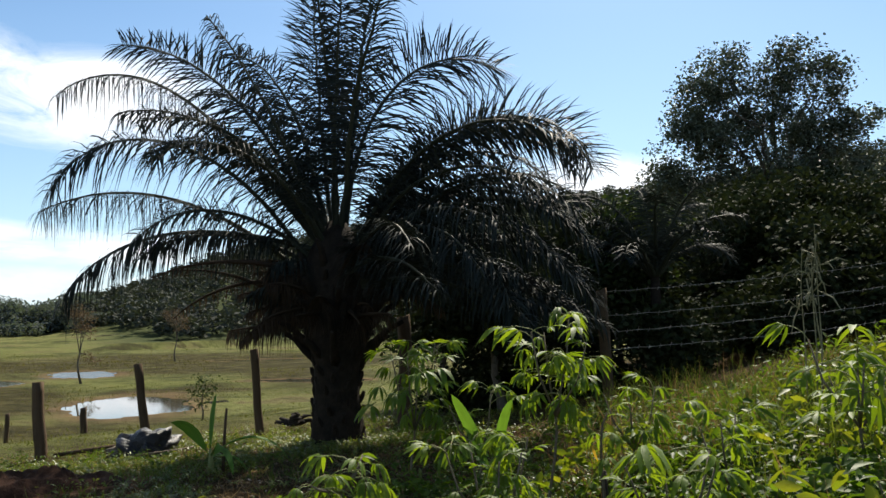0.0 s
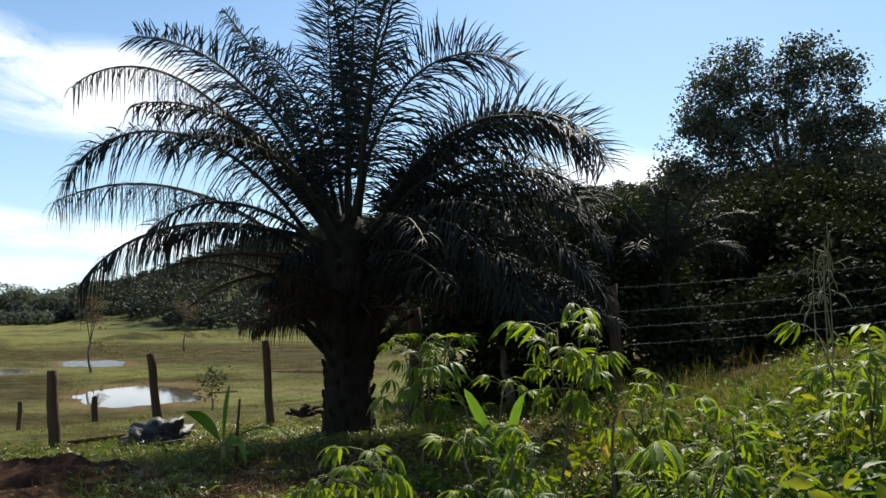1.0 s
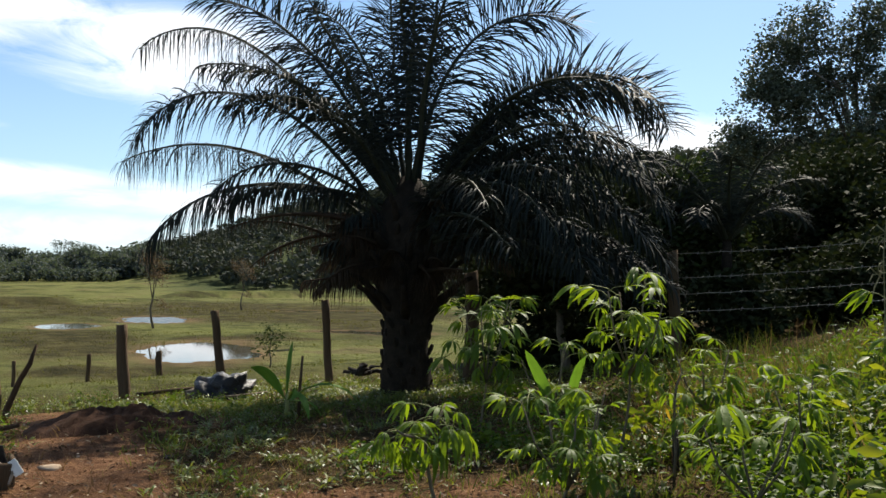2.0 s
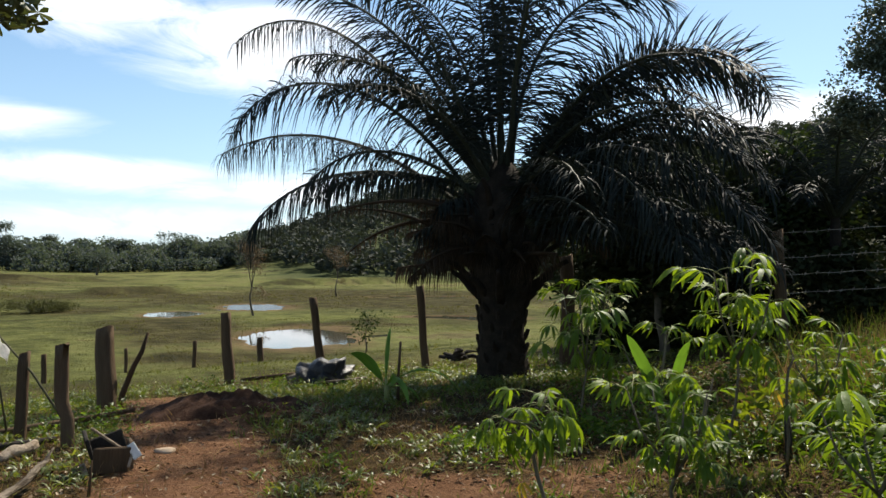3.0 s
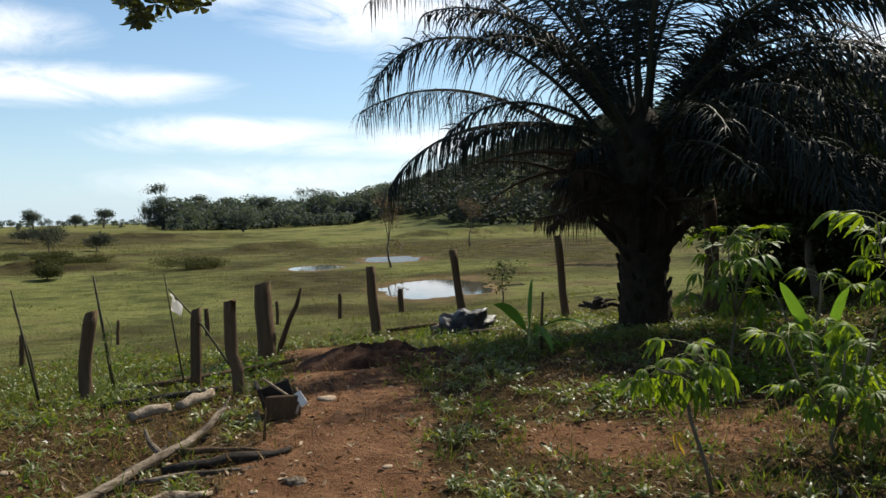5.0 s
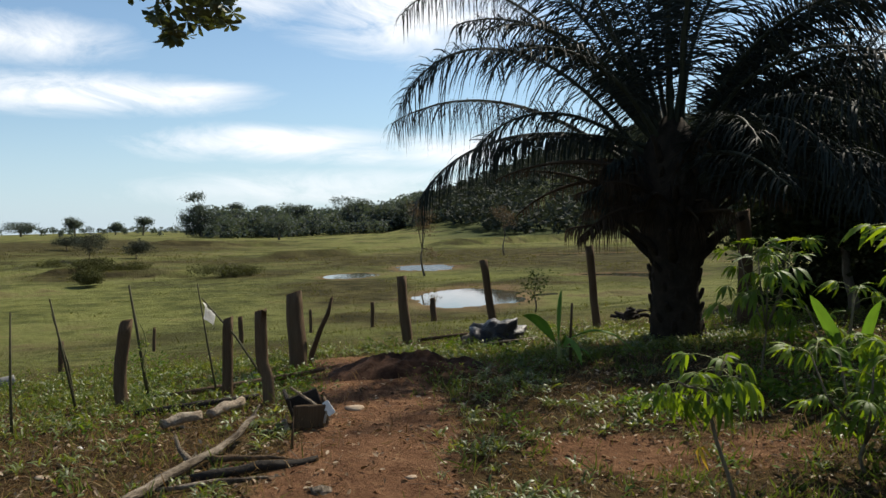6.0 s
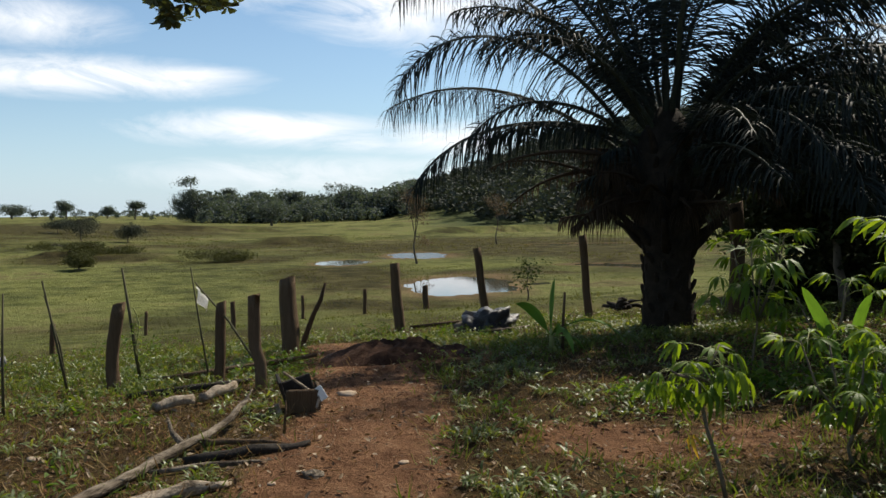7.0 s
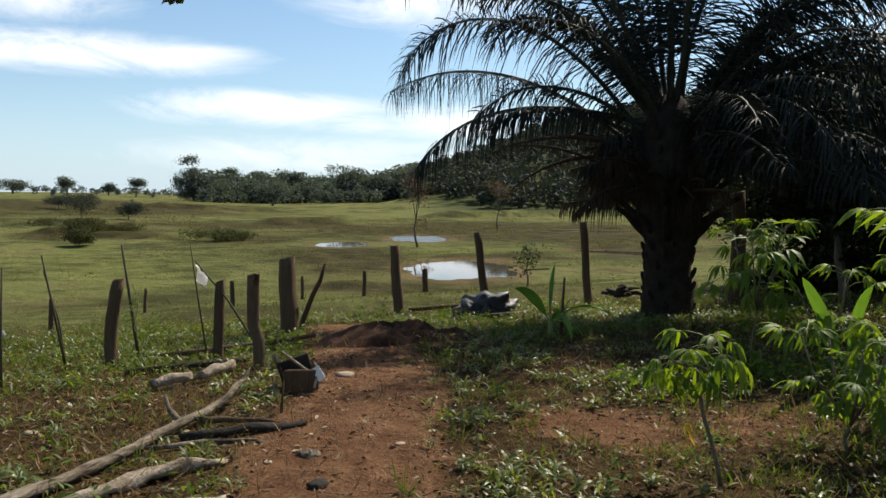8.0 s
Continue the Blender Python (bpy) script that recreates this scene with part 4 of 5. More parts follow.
for i, (a, r, top, w, hh, lab) in enumerate([(-39.1, 185, 5.4, 4.4, 2.4, "broad dark tree with a pale open top on the skyline"), (-36.8, 190, 6.5, 1.7, 0.5, "flat-topped tree on the skyline"), (-35.0, 190, 6.2, 2.0, 0.45, "thin flat-topped tree on the skyline"),
                                                 (-42.56, 200, 3.4, 1.6, 0.8, "small crooked tree alone on the skyline"), (-46.58, 200, 3.0, 1.8, 1.0, "small bushy tree alone on the skyline"), (-49.6, 210, 2.2, 4.0, 1.0, "low dark trees on the skyline"),
                                                 (-32.8, 185, 5.5, 2.4, 1.2, "rounded tree above the far wood"), (-29.2, 185, 6.2, 4.5, 1.6, "broad tree above the far wood"), (-34.0, 150, 2.6, 2.6, 1.3, "dark round tree at the meadow edge"), (-44.2, 210, 2.0, 1.0, 0.6, "little tree on the skyline")]):
    x, y = polar(a, r)
    R = np.random.default_rng(400 + i)
    zt = top - 0.0
    blobs = [(R.uniform(-0.6, 0.6) * w, R.uniform(-0.5, 0.5) * w, zt + R.uniform(-0.6, 0.5) * hh, w * 0.55, w * 0.55, hh * 0.6) for _ in range(5)]
    if i == 0:
        blobs = [(0, 0, 3.7, 4.2, 3.8, 3.0), (-1.6, 0, 2.4, 3.2, 3.0, 2.2), (2.0, 0, 2.5, 3.2, 3.0, 2.3), (0.6, 0, 5.4, 2.9, 2.8, 1.5), (-1.7, 0, 8.3, 1.9, 1.7, 0.6), (-0.4, 0, 8.9, 1.5, 1.4, 0.45)]
    tree("far_tree", x, y, blobs, 0.3, 420 if i == 0 else 46 if i < 3 else 80, 30, 0.14 + 0.02 * w, lab, M_BELT_HAZED, seed=410 + i, group="trees on the skyline")
for i, (x, y, h, w, lab) in enumerate([(-57.5, 56.2, 2.6, 2.3, "round grey-green bush on two stems in the meadow"), (-56.4, 60.6, 1.7, 1.7, "small round bush in the meadow"), (-44.8, 46.0, 0.7, 2.6, "low dark bramble on a hummock"), (-37.5, 36.5, 0.85, 1.1, "low grey-green bush in the meadow"),
                                       (-47.6, 45.5, 0.6, 2.2, "low dark bramble on a hummock"), (-34.4, 44.6, 0.75, 2.4, "brown-green thicket of rushes"), (-75.0, 70.0, 1.6, 2.5, "low dark scrub on the slope")]):
    R = np.random.default_rng(500 + i)
    blobs = [(R.uniform(-0.6, 0.6) * w, R.uniform(-0.5, 0.5) * w, h * R.uniform(0.45, 0.75), w * 0.5, w * 0.5, h * 0.3) for _ in range(6)]
    tree("bush", x, y, blobs, 0.10, 200, 30, 0.05, lab, M_FAR if h > 1 else M_BRAMBLE, seed=510 + i, group="bushes in the meadow", category="bush")
M_SAPLING = material("brownish_leaf", [(0.075, 0.05, 0.035), (0.12, 0.085, 0.055), (0.16, 0.13, 0.07)], 2, 0.7, 0.0, 9, 0.3, 0.25, (1.2, 1.1, 0.8), island=0.5)
for i, (x, y, h, w) in enumerate([(-21.1, 46.2, 4.6, 1.0), (-25.5, 74.0, 4.8, 1.4)]):
    blobs = [(0.1, 0, h * 0.75, w * 0.7, w * 0.7, h * 0.12), (-0.3 * w, 0, h * 0.88, w * 0.5, w * 0.5, h * 0.1), (0.3 * w, 0, h * 0.62, w * 0.5, w * 0.5, h * 0.08), (0.5, 0, 1.4, 0.3, 0.3, 0.3)]
    tree("sapling", x, y, blobs, 0.11, 95, 14, 0.06, "thin straight sapling with a sparse brownish crown by the pools", M_SAPLING, seed=530 + i, group="saplings by the pools")
tree("sapling", -8.7, 28.0, [(0, 0, 0.9, 0.4, 0.4, 0.25), (0.1, 0, 1.3, 0.35, 0.35, 0.2), (-0.15, 0, 0.5, 0.3, 0.3, 0.2)], 0.12, 30, 9, 0.03, "small leafy sapling on the near bank of the pond", M_TREE, seed=540)


def woods(name, A, r0, r1, count, height, quads, size, seed, label, mat):
    """Far trees too many to count, as one thing."""
    rng = np.random.default_rng(seed)
    a = rng.uniform(*A, count)
    near = np.interp(a, r0[0], r0[1])
    r = np.sqrt(rng.uniform(0, 1, count) * (r1 ** 2 - near ** 2) + near ** 2)
    x, y = EYE[0] + r * np.sin(np.radians(a)), EYE[1] + r * np.cos(np.radians(a))
    h = height * rng.uniform(0.45, 1.25, count)
    z = land(x, y)
    k = count * quads
    d = rng.normal(0, 1, (k, 3))
    d /= np.linalg.norm(d, axis=1)[:, None]
    d *= (rng.uniform(0.3, 1, k) ** 0.5)[:, None]
    d[:, 2] = np.where(d[:, 2] < -0.5, -d[:, 2], d[:, 2])
    H = np.repeat(h, quads)
    c = np.stack([np.repeat(x, quads), np.repeat(y, quads), np.repeat(z, quads) + 0.46 * H], 1)
    ww = np.repeat(rng.uniform(0.34, 0.55, count), quads) * H
    P = c + d * np.stack([ww, ww, 0.46 * H], 1)
    me = scattered(name, SPRIG_V, SPRIG_F, turns(k, rng, 0.7) * size, P)
    return tagged(part_mesh(name, me, mat), label, "woods", kind="stuff")


woods("hill_woods", (-27, 34), ([-27, -22, -18, 40], [180, 145, 118, 112]), 285, 2300, 5.0, 90, 0.82, 1, "dense dark woods covering the hillside", M_FAR)
woods("far_woods", (-38.3, -24), ([-41, -24], [168, 172]), 250, 420, 6.1, 150, 0.66, 2, "belt of hazy woods beyond the meadow", M_BELT_HAZED)
woods("far_thicket", (-38.6, -22), ([-41, -22], [164, 166]), 190, 260, 2.6, 60, 0.6, 4, "low thicket along the foot of the far woods", M_BELT_HAZED)
woods("far_scrub", (-62, -36), ([-62, -36], [205, 190]), 300, 130, 2.0, 60, 0.5, 3, "low scrub along the far edge of the meadow", M_BELT_HAZED)

# ---- cassava and banana ----
cassava(-0.74, 5.33, 0.84, 22, "knee-high cassava with drooping hand-shaped leaves on a bare stem", 2, (-0.12, -0.02), 0.78, 0.8, seed=1, yellow=1, limp=True)
cassava(-0.06, 6.25, 0.82, 40, "bushy low cassava with many narrow light green leaves", 5, (0, 0), 0.85, 0.25, seed=2)
cassava(-0.72, 8.9, 1.35, 46, "waist-high cassava with drooping green leaves beside the palm", 5, (0, 0), 1.0, 0.4, seed=3)
cassava(0.42, 7.4, 1.60, 44, "tall cassava with bright sunlit top leaves", 4, (0.05, 0), 0.95, 0.5, seed=4)
cassava(1.0, 5.75, 0.72, 20, "low cassava with bright leaves among weeds", 4, (0, 0), 0.95, 0.3, seed=5)
cassava(2.3, 6.3, 1.12, 18, "large-leaved cassava on the weedy bank", 3, (0, 0), 1.25, 0.5, seed=6)
cassava(0.78, 7.25, 0.82, 5, "thin cassava stem with a wilted yellow leaf", 1, (0.04, 0), 0.8, seed=7, yellow=1)
cassava(1.65, 7.0, 0.72, 14, "young cassava half hidden in weeds", 3, (0, 0), 0.9, 0.35, seed=8)
cassava(1.25, 8.4, 0.85, 14, "young cassava half hidden in weeds", 3, (0, 0), 0.95, 0.35, seed=9)
cassava(-0.1, 8.3, 0.9, 16, "young cassava beside the banana leaves", 3, (0, 0), 0.95, 0.4, seed=10)
cassava(2.1, 5.3, 0.55, 12, "young cassava half hidden in weeds", 3, (0, 0), 0.95, 0.35, seed=12)
cassava(3.0, 7.8, 0.75, 12, "young cassava half hidden in weeds", 3, (0, 0), 1.0, 0.35, seed=13)
banana(0.02, 8.15, [(-95, 5, 0.86, 0.05, -24), (-80, 12, 0.82, 0.045, 6), (-50, 55, 0.5, 0.05, 20), (130, 50, 0.5, 0.05, 0)], "young banana plant with two upright pale green blades")
banana(-2.95, 9.9, [(-100, 20, 0.66, 0.07, -26), (5, 55, 0.85, 0.06, 0), (-50, 60, 0.6, 0.045, 0), (95, 8, 0.7, 0.025, 0), (-80, 40, 0.65, 0.045, 40), (20, 80, 0.6, 0.06, 10)], "small banana plant with one broad sunlit leaf", 3)


# ---- fences ----
def fence_post(x, y, tx, ty, height, r, label, bend=0.0, seed=0, cut=0.0, sides=14, group="posts of the yard fence", mat=None, knee=0.0):
    """A rough hewn post: uneven round section, checks, sloping worn top."""
    rng = np.random.default_rng(900 + seed)
    z = land1(x, y)
    bm = bmesh.new()
    wob = rng.normal(0, 0.09, sides)
    rings = []
    n = 9
    for i in range(n + 1):
        k = i / n
        cx, cy = tx * k + bend * math.sin(math.pi * k) + knee * float(smooth(0.42, 0.6, k)) + 0.09 * r * math.sin(9 * k + seed), ty * k
        rr = r * (1.06 - 0.12 * k) * (1 + 0.04 * math.sin(7 * k + seed))
        ring = []
        for j in range(sides):
            a = 6.28319 * j / sides
            q = rr * (1 + wob[j] + rng.normal(0, 0.03))
            zz = -0.25 + (height + 0.25) * k
            if i == n:
                zz += cut * math.cos(a) * r + rng.normal(0, 0.006)
            ring.append(bm.verts.new((cx + q * math.cos(a), cy + q * math.sin(a), zz)))
        rings.append(ring)
    for a, b in zip(rings, rings[1:]):
        for j in range(sides):
            bm.faces.new((a[j], a[(j + 1) % sides], b[(j + 1) % sides], b[j]))
    c = bm.verts.new((tx, ty, height - 0.01))
    for j in range(sides):
        bm.faces.new((rings[-1][j], rings[-1][(j + 1) % sides], c))
    ob = part("fence_post", bm, mat or M_POST, None, "", True)
    ob.matrix_basis = pose(x, y, z)
    return tagged(ob, label, "fence post", group)


fence_post(-6.5, 6.95, 0.03, 0, 0.88, 0.066, "short curved weathered wooden fence post", -0.1, 1, 0.3)
fence_post(-4.95, 7.13, 0.01, -0.03, 0.87, 0.06, "crooked weathered wooden fence post with a knee", -0.02, 2, 0.3, knee=-0.07)
fence_post(-5.73, 7.52, 0.03, 0.01, 0.82, 0.05, "thin weathered wooden fence post", -0.02, 3, 0.5)
fence_post(-6.41, 9.87, -0.03, -0.02, 1.0, 0.118, "thick dark squared fence post at the gap", 0, 4, 0.25, 9)
fence_post(-6.32, 13.0, -0.08, -0.05, 1.11, 0.085, "sawn grey-brown fence post", 0, 5, 0.15, 8)
fence_post(-5.2, 14.15, -0.2, -0.05, 1.27, 0.07, "leaning weathered fence post behind the black bag", 0, 6, 0.2)
fence_post(-3.61, 14.89, -0.13, -0.03, 1.45, 0.072, "dark leaning fence post near the palm", 0, 7, 0.2)
fence_post(-1.25, 15.0, 0, 0, 1.85, 0.11, "dark post standing behind the palm", 0.02, 8, 0.2)
fence_post(1.95, 13.5, -0.12, 0.02, 1.78, 0.09, "dark corner post carrying the barbed wire", -0.03, 9, 0.3)
fence_post(8.6, 14.9, 0.05, 0, 1.75, 0.08, "dark post carrying the barbed wire", 0, 10, 0.3)
for i, (x, y, h, r, tx) in enumerate([(-10.96, 20.5, 0.68, 0.05, 0.02), (-13.0, 20.7, 0.66, 0.045, 0), (-10.0, 13.5, 0.5, 0.045, 0), (-10.25, 23.0, 0.72, 0.09, -0.03), (-11.56, 12.9, 0.45, 0.03, 0.05), (-10.4, 9.7, 0.45, 0.04, 0.03)]):
    fence_post(x, y, tx, 0, h, r, "small dark stake out in the meadow", 0, 20 + i, 0.3, 7, "stakes in the meadow")


def pole(name, pts, radii, mat, label, category, group="", seg=7, rough=0.0):
    """A pole, branch or log through the points, knobbly by rough metres."""
    z = land1(pts[0][0], pts[0][1])
    bm = bmesh.new()
    tube(bm, [(p[0] - pts[0][0], p[1] - pts[0][1], p[2] - z) for p in pts], radii, seg)
    if rough:
        bmesh.ops.subdivide_edges(bm, edges=bm.edges[:], cuts=2, use_grid_fill=True)
        for v in bm.verts:
            v.co += Vector((noise.noise(v.co * 9), noise.noise(v.co * 9 + Vector((7, 0, 0))), noise.noise(v.co * 9 + Vector((0, 9, 0))))) * rough + Vector((0, 0, noise.noise(v.co * 30))) * rough * 0.5
    ob = part(name, bm, mat, None, "", True)
    ob.matrix_basis = pose(pts[0][0], pts[0][1], z)
    return tagged(ob, label, category, group)


pole("leaning_branch", [(-6.46, 10.22, -0.4), (-6.44, 10.23, -0.15), (-6.33, 10.3, 0.2), (-6.24, 10.35, 0.4), (-6.18, 10.38, 0.63)], [0.04, 0.038, 0.033, 0.03, 0.018], M_POST, "crooked branch leaning beside the thick post", "branch")
for i, pts in enumerate([[(-6.27, 5.43, -0.2), (-6.27, 5.44, 0.4), (-6.26, 5.46, 0.95)], [(-6.87, 6.69, -0.3), (-6.95, 6.6, 0.4), (-7.02, 6.53, 0.95)], [(-6.95, 6.75, -0.3), (-7.0, 6.7, 0.3), (-7.08, 6.6, 0.8)],
                         [(-6.69, 7.46, -0.3), (-6.75, 7.41, 0.35), (-6.81, 7.35, 1.02)], [(-6.02, 7.74, -0.3), (-6.1, 7.68, 0.4), (-6.16, 7.63, 1.02)]]):
    r = (0.013, 0.014, 0.011, 0.02, 0.011)[i]
    pole("cane_stake", pts, [r, r * 0.9, r * 0.55], M_STAKE, "thin upright cane stake at the fence line", "stake", "cane stakes")
pole("fallen_cane", [(-5.05, 7.3, 0.02), (-5.6, 7.5, 0.5), (-6.13, 7.66, 0.86)], [0.012, 0.012, 0.008], M_STAKE, "slanting cane propped between stake and post", "stake")
vine = thing("climbing_weed", pose(-6.69, 7.46, land1(-6.69, 7.46)), "small-leaved weed climbing a cane stake", "weed")
rv = np.random.default_rng(18)
bm = bmesh.new()
tube(bm, [(0.03 * math.cos(k), 0.03 * math.sin(k) - 0.08 * k / 9, 0.09 * k) for k in range(10)], [0.006] * 10, 5)
part("stem", bm, M_PETIOLE, vine)
for k in range(26):
    zz = rv.uniform(0.05, 0.8)
    ob = part_mesh("leaf", CASS[3], None, vine)
    ob.matrix_basis = pose(0, -0.09 * zz, zz) @ pose(0, 0, 0, rv.normal(0, 20), rv.normal(0, 30), rv.uniform(0, 360)) @ Matrix.Scale(rv.uniform(0.2, 0.4), 4)
bm = bmesh.new()
rr = np.random.default_rng(8)
grid = [[bm.verts.new((0.02 + 0.13 * u / 4 + rr.normal(0, 0.006), 0.03 * math.sin(u * 1.7 + v), -0.055 * v - 0.028 * u + rr.normal(0, 0.006))) for u in range(5)] for v in range(4)]
for v in range(3):
    for u in range(4):
        bm.faces.new((grid[v][u], grid[v][u + 1], grid[v + 1][u + 1], grid[v + 1][u]))
bmesh.ops.solidify(bm, geom=bm.faces[:], thickness=0.004)
rag = part("rag", bm, M_CLOTH, None, "", True)
rag.matrix_basis = pose(-6.13, 7.65, 0.83)
tagged(rag, "scrap of white cloth tied to a cane stake", "cloth")

wires = thing("barbed_wire", pose(1.87, 13.5, 0), "four sagging rusty barbed wires between dark posts", "wire fence")
for lv, (za, zb) in enumerate([(1.96, 2.72), (1.60, 2.34), (1.36, 2.06), (1.1, 1.78)]):
    bm = bmesh.new()
    n = 40
    pts = [(6.75 * k / n, 1.35 * k / n + 0.02, za + (zb - za) * k / n - 0.09 * math.sin(math.pi * k / n) + 0.006 * math.sin(k * 1.9 + lv)) for k in range(n + 1)]
    tube(bm, pts, [0.0045] * (n + 1), 4)
    for k in range(1, n):
        p = Vector(pts[k])
        for d in ((0.012, 0.012, 0.03), (-0.012, 0.012, -0.03)):
            tube(bm, [p - Vector(d), p + Vector(d)], [0.003, 0.002], 3)
    part("wire", bm, M_WIRE, wires)

# ---- litter of the yard ----
bm = bmesh.new()
bmesh.ops.create_grid(bm, x_segments=56, y_segments=40, size=1)
for v in bm.verts:
    x, y = v.co.x, v.co.y
    f = max(0.0, 1 - (x * x + y * y) * (1 + 0.3 * noise.noise(Vector((x * 1.5, y * 1.5, 3)))))
    lump = noise.noise(Vector((x * 3.2, y * 2.4, 0))) * 0.35 + noise.noise(Vector((x * 9, y * 7, 5))) * 0.22 + abs(noise.noise(Vector((x * 20, y * 15, 9)))) * 0.16
    v.co = Vector((x * 0.95, y * 0.6, -0.06 + 0.22 * f ** 0.8 * (1 + 1.2 * lump)))
soil_mound = part("soil_mound", bm, M_HEAP, None, "", True)
soil_mound.matrix_basis = pose(-4.42, 9.1, land1(-4.42, 9.1) - 0.02, 0, 0, 22)
tagged(soil_mound, "freshly dug heap of lumpy red soil, colour darkened for shade", "soil heap")

pole("weathered_branch", [(-3.95, 3.0, 0.04), (-3.92, 3.5, 0.04), (-3.92, 3.95, 0.045), (-3.95, 4.3, 0.05), (-4.06, 4.8, 0.05), (-4.07, 5.2, 0.07), (-4.13, 5.55, 0.10), (-4.2, 5.82, 0.17), (-4.2, 5.9, 0.24)], [0.034, 0.034, 0.035, 0.035, 0.033, 0.03, 0.026, 0.02, 0.006], M_LOG, "long grey weathered branch lying on the ground", "log", "", 12, 0.016)
pole("weathered_branch", [(-4.05, 4.95, 0.05), (-4.2, 5.0, 0.12), (-4.28, 5.05, 0.2)], [0.026, 0.018, 0.01], M_LOG, "short upright stub of a broken branch", "log", "", 8, 0.008)
pole("weathered_branch", [(-4.02, 5.1, 0.05), (-3.9, 5.2, 0.04), (-3.7, 5.3, 0.03), (-3.45, 5.35, 0.02)], [0.028, 0.022, 0.014, 0.006], M_POST, "short forked side branch lying on the ground", "log", "", 8, 0.01)
pole("log", [(-5.14, 5.9, 0.02), (-5.08, 6.05, 0.04), (-5.02, 6.22, 0.03)], [0.035, 0.045, 0.04], M_BLEACHED, "pale sun-bleached log half sunk in the soil", "log", "pale logs", 12, 0.02)
pole("log", [(-5.0, 6.32, 0.02), (-4.97, 6.5, 0.05), (-4.95, 6.7, 0.06)], [0.035, 0.045, 0.035], M_BLEACHED, "broken end of a bleached log", "log", "pale logs", 12, 0.025)
pole("log", [(-3.7, 3.6, 0.02), (-3.6, 4.0, 0.035), (-3.5, 4.28, 0.04), (-3.38, 4.5, 0.03)], [0.03, 0.045, 0.045, 0.025], M_BLEACHED, "pale split log with peeling bark", "log", "pale logs", 12, 0.04)
pole("log", [(-3.2, 3.6, 0.02), (-3.1, 3.85, 0.03), (-3.02, 4.05, 0.02)], [0.035, 0.045, 0.025], M_BLEACHED, "short pale piece of broken log", "log", "pale logs", 12, 0.03)
pole("log", [(-3.95, 4.5, 0.03), (-3.7, 4.75, 0.03), (-3.4, 5.0, 0.02)], [0.014, 0.02, 0.012], M_LOG, "pale broken stick beside the branch", "log", "pale logs", 8, 0.012)
pole("log", [(-3.9, 4.75, 0.03), (-3.6, 5.05, 0.05), (-3.35, 5.35, 0.03)], [0.03, 0.035, 0.02], M_DARKWOOD, "dark rotting stick beside the branch", "log", "", 9, 0.02)
pole("rail", [(-6.5, 7.3, -0.13), (-6.05, 7.85, -0.1), (-5.6, 8.4, -0.06), (-5.35, 8.75, -0.03)], [0.025, 0.034, 0.032, 0.022], M_POST, "dark fallen fence rail lying on the grass", "rail")
pole("rail", [(-5.9, 6.4, -0.06), (-5.5, 6.8, -0.03), (-5.1, 7.15, 0.0)], [0.03, 0.036, 0.025], M_DARKWOOD, "dark rotting pole lying at the fence line", "rail")
pole("rail", [(-6.2, 13.1, -0.33), (-5.7, 13.6, -0.3), (-5.2, 14.0, -0.28)], [0.03, 0.035, 0.03], M_POST, "dark pole lying beside the sawn post", "rail")
pole("white_stick", [(-4.7, 12.35, -0.22), (-4.4, 12.5, -0.2), (-4.05, 12.75, -0.17)], [0.014, 0.014, 0.01], M_BLEACHED, "thin bleached stick lying before the bag", "stick")
pole("dead_stem", [(-3.72, 5.6, 0.0), (-3.71, 5.6, 0.12), (-3.7, 5.6, 0.24)], [0.012, 0.009, 0.005], M_POST, "short dead stem standing in the soil", "stick")
pole("dead_stem", [(0.86, 7.55, 0.0), (0.86, 7.55, 0.2), (0.85, 7.55, 0.36)], [0.03, 0.027, 0.024], M_DARKWOOD, "short dark stump stake among the weeds", "stick")
pole("dead_stem", [(-2.85, 10.05, -0.1), (-2.84, 10.05, 0.3), (-2.82, 10.05, 0.62)], [0.02, 0.017, 0.014], M_POST, "thin bare stake beside the small banana plant", "stick")

crate = thing("broken_crate", pose(-3.97, 6.25, land1(-3.97, 6.25), 4, -5, 38) @ Matrix.Scale(1.15, 4), "broken dark crate with a pale stick and white flap", "crate")


def board(name, size, m, mat, parent, label="", bev=0.006):
    bm = bmesh.new()
    bmesh.ops.create_cube(bm, size=1)
    bmesh.ops.scale(bm, vec=size, verts=bm.verts)
    bmesh.ops.bevel(bm, geom=bm.edges[:], offset=bev, segments=1, affect="EDGES")
    ob = part(name, bm, mat, parent, label)
    ob.matrix_basis = m
    return ob


board("side_board", (0.22, 0.025, 0.17), pose(-0.01, -0.1, 0.085, 8, 7, 0), M_POST, crate)
board("side_board", (0.2, 0.025, 0.2), pose(0, 0.1, 0.1, -5, -12, 0), M_DARKWOOD, crate)
board("end_board", (0.025, 0.18, 0.25), pose(-0.12, 0, 0.125, 8, -12, 0), M_DARKWOOD, crate)
board("end_board", (0.025, 0.2, 0.15), pose(0.11, 0, 0.08, 0, 9, 0), M_POST, crate)
board("bottom_board", (0.22, 0.2, 0.02), pose(0, 0, 0.03), M_DARKWOOD, crate)
board("loose_board", (0.26, 0.022, 0.018), pose(-0.02, -0.06, 0.21, 0, 44, 8), M_BLEACHED, crate, "pale splintered stick")
board("loose_board", (0.055, 0.008, 0.1), pose(0.12, -0.125, 0.13, -14, -30, -15), M_CLOTH, crate, "white cloth flap over the corner")
board("loose_board", (0.035, 0.015, 0.1), pose(-0.17, -0.1, 0.05, 5, -14, 10), M_BLEACHED, crate, "white broken panel")
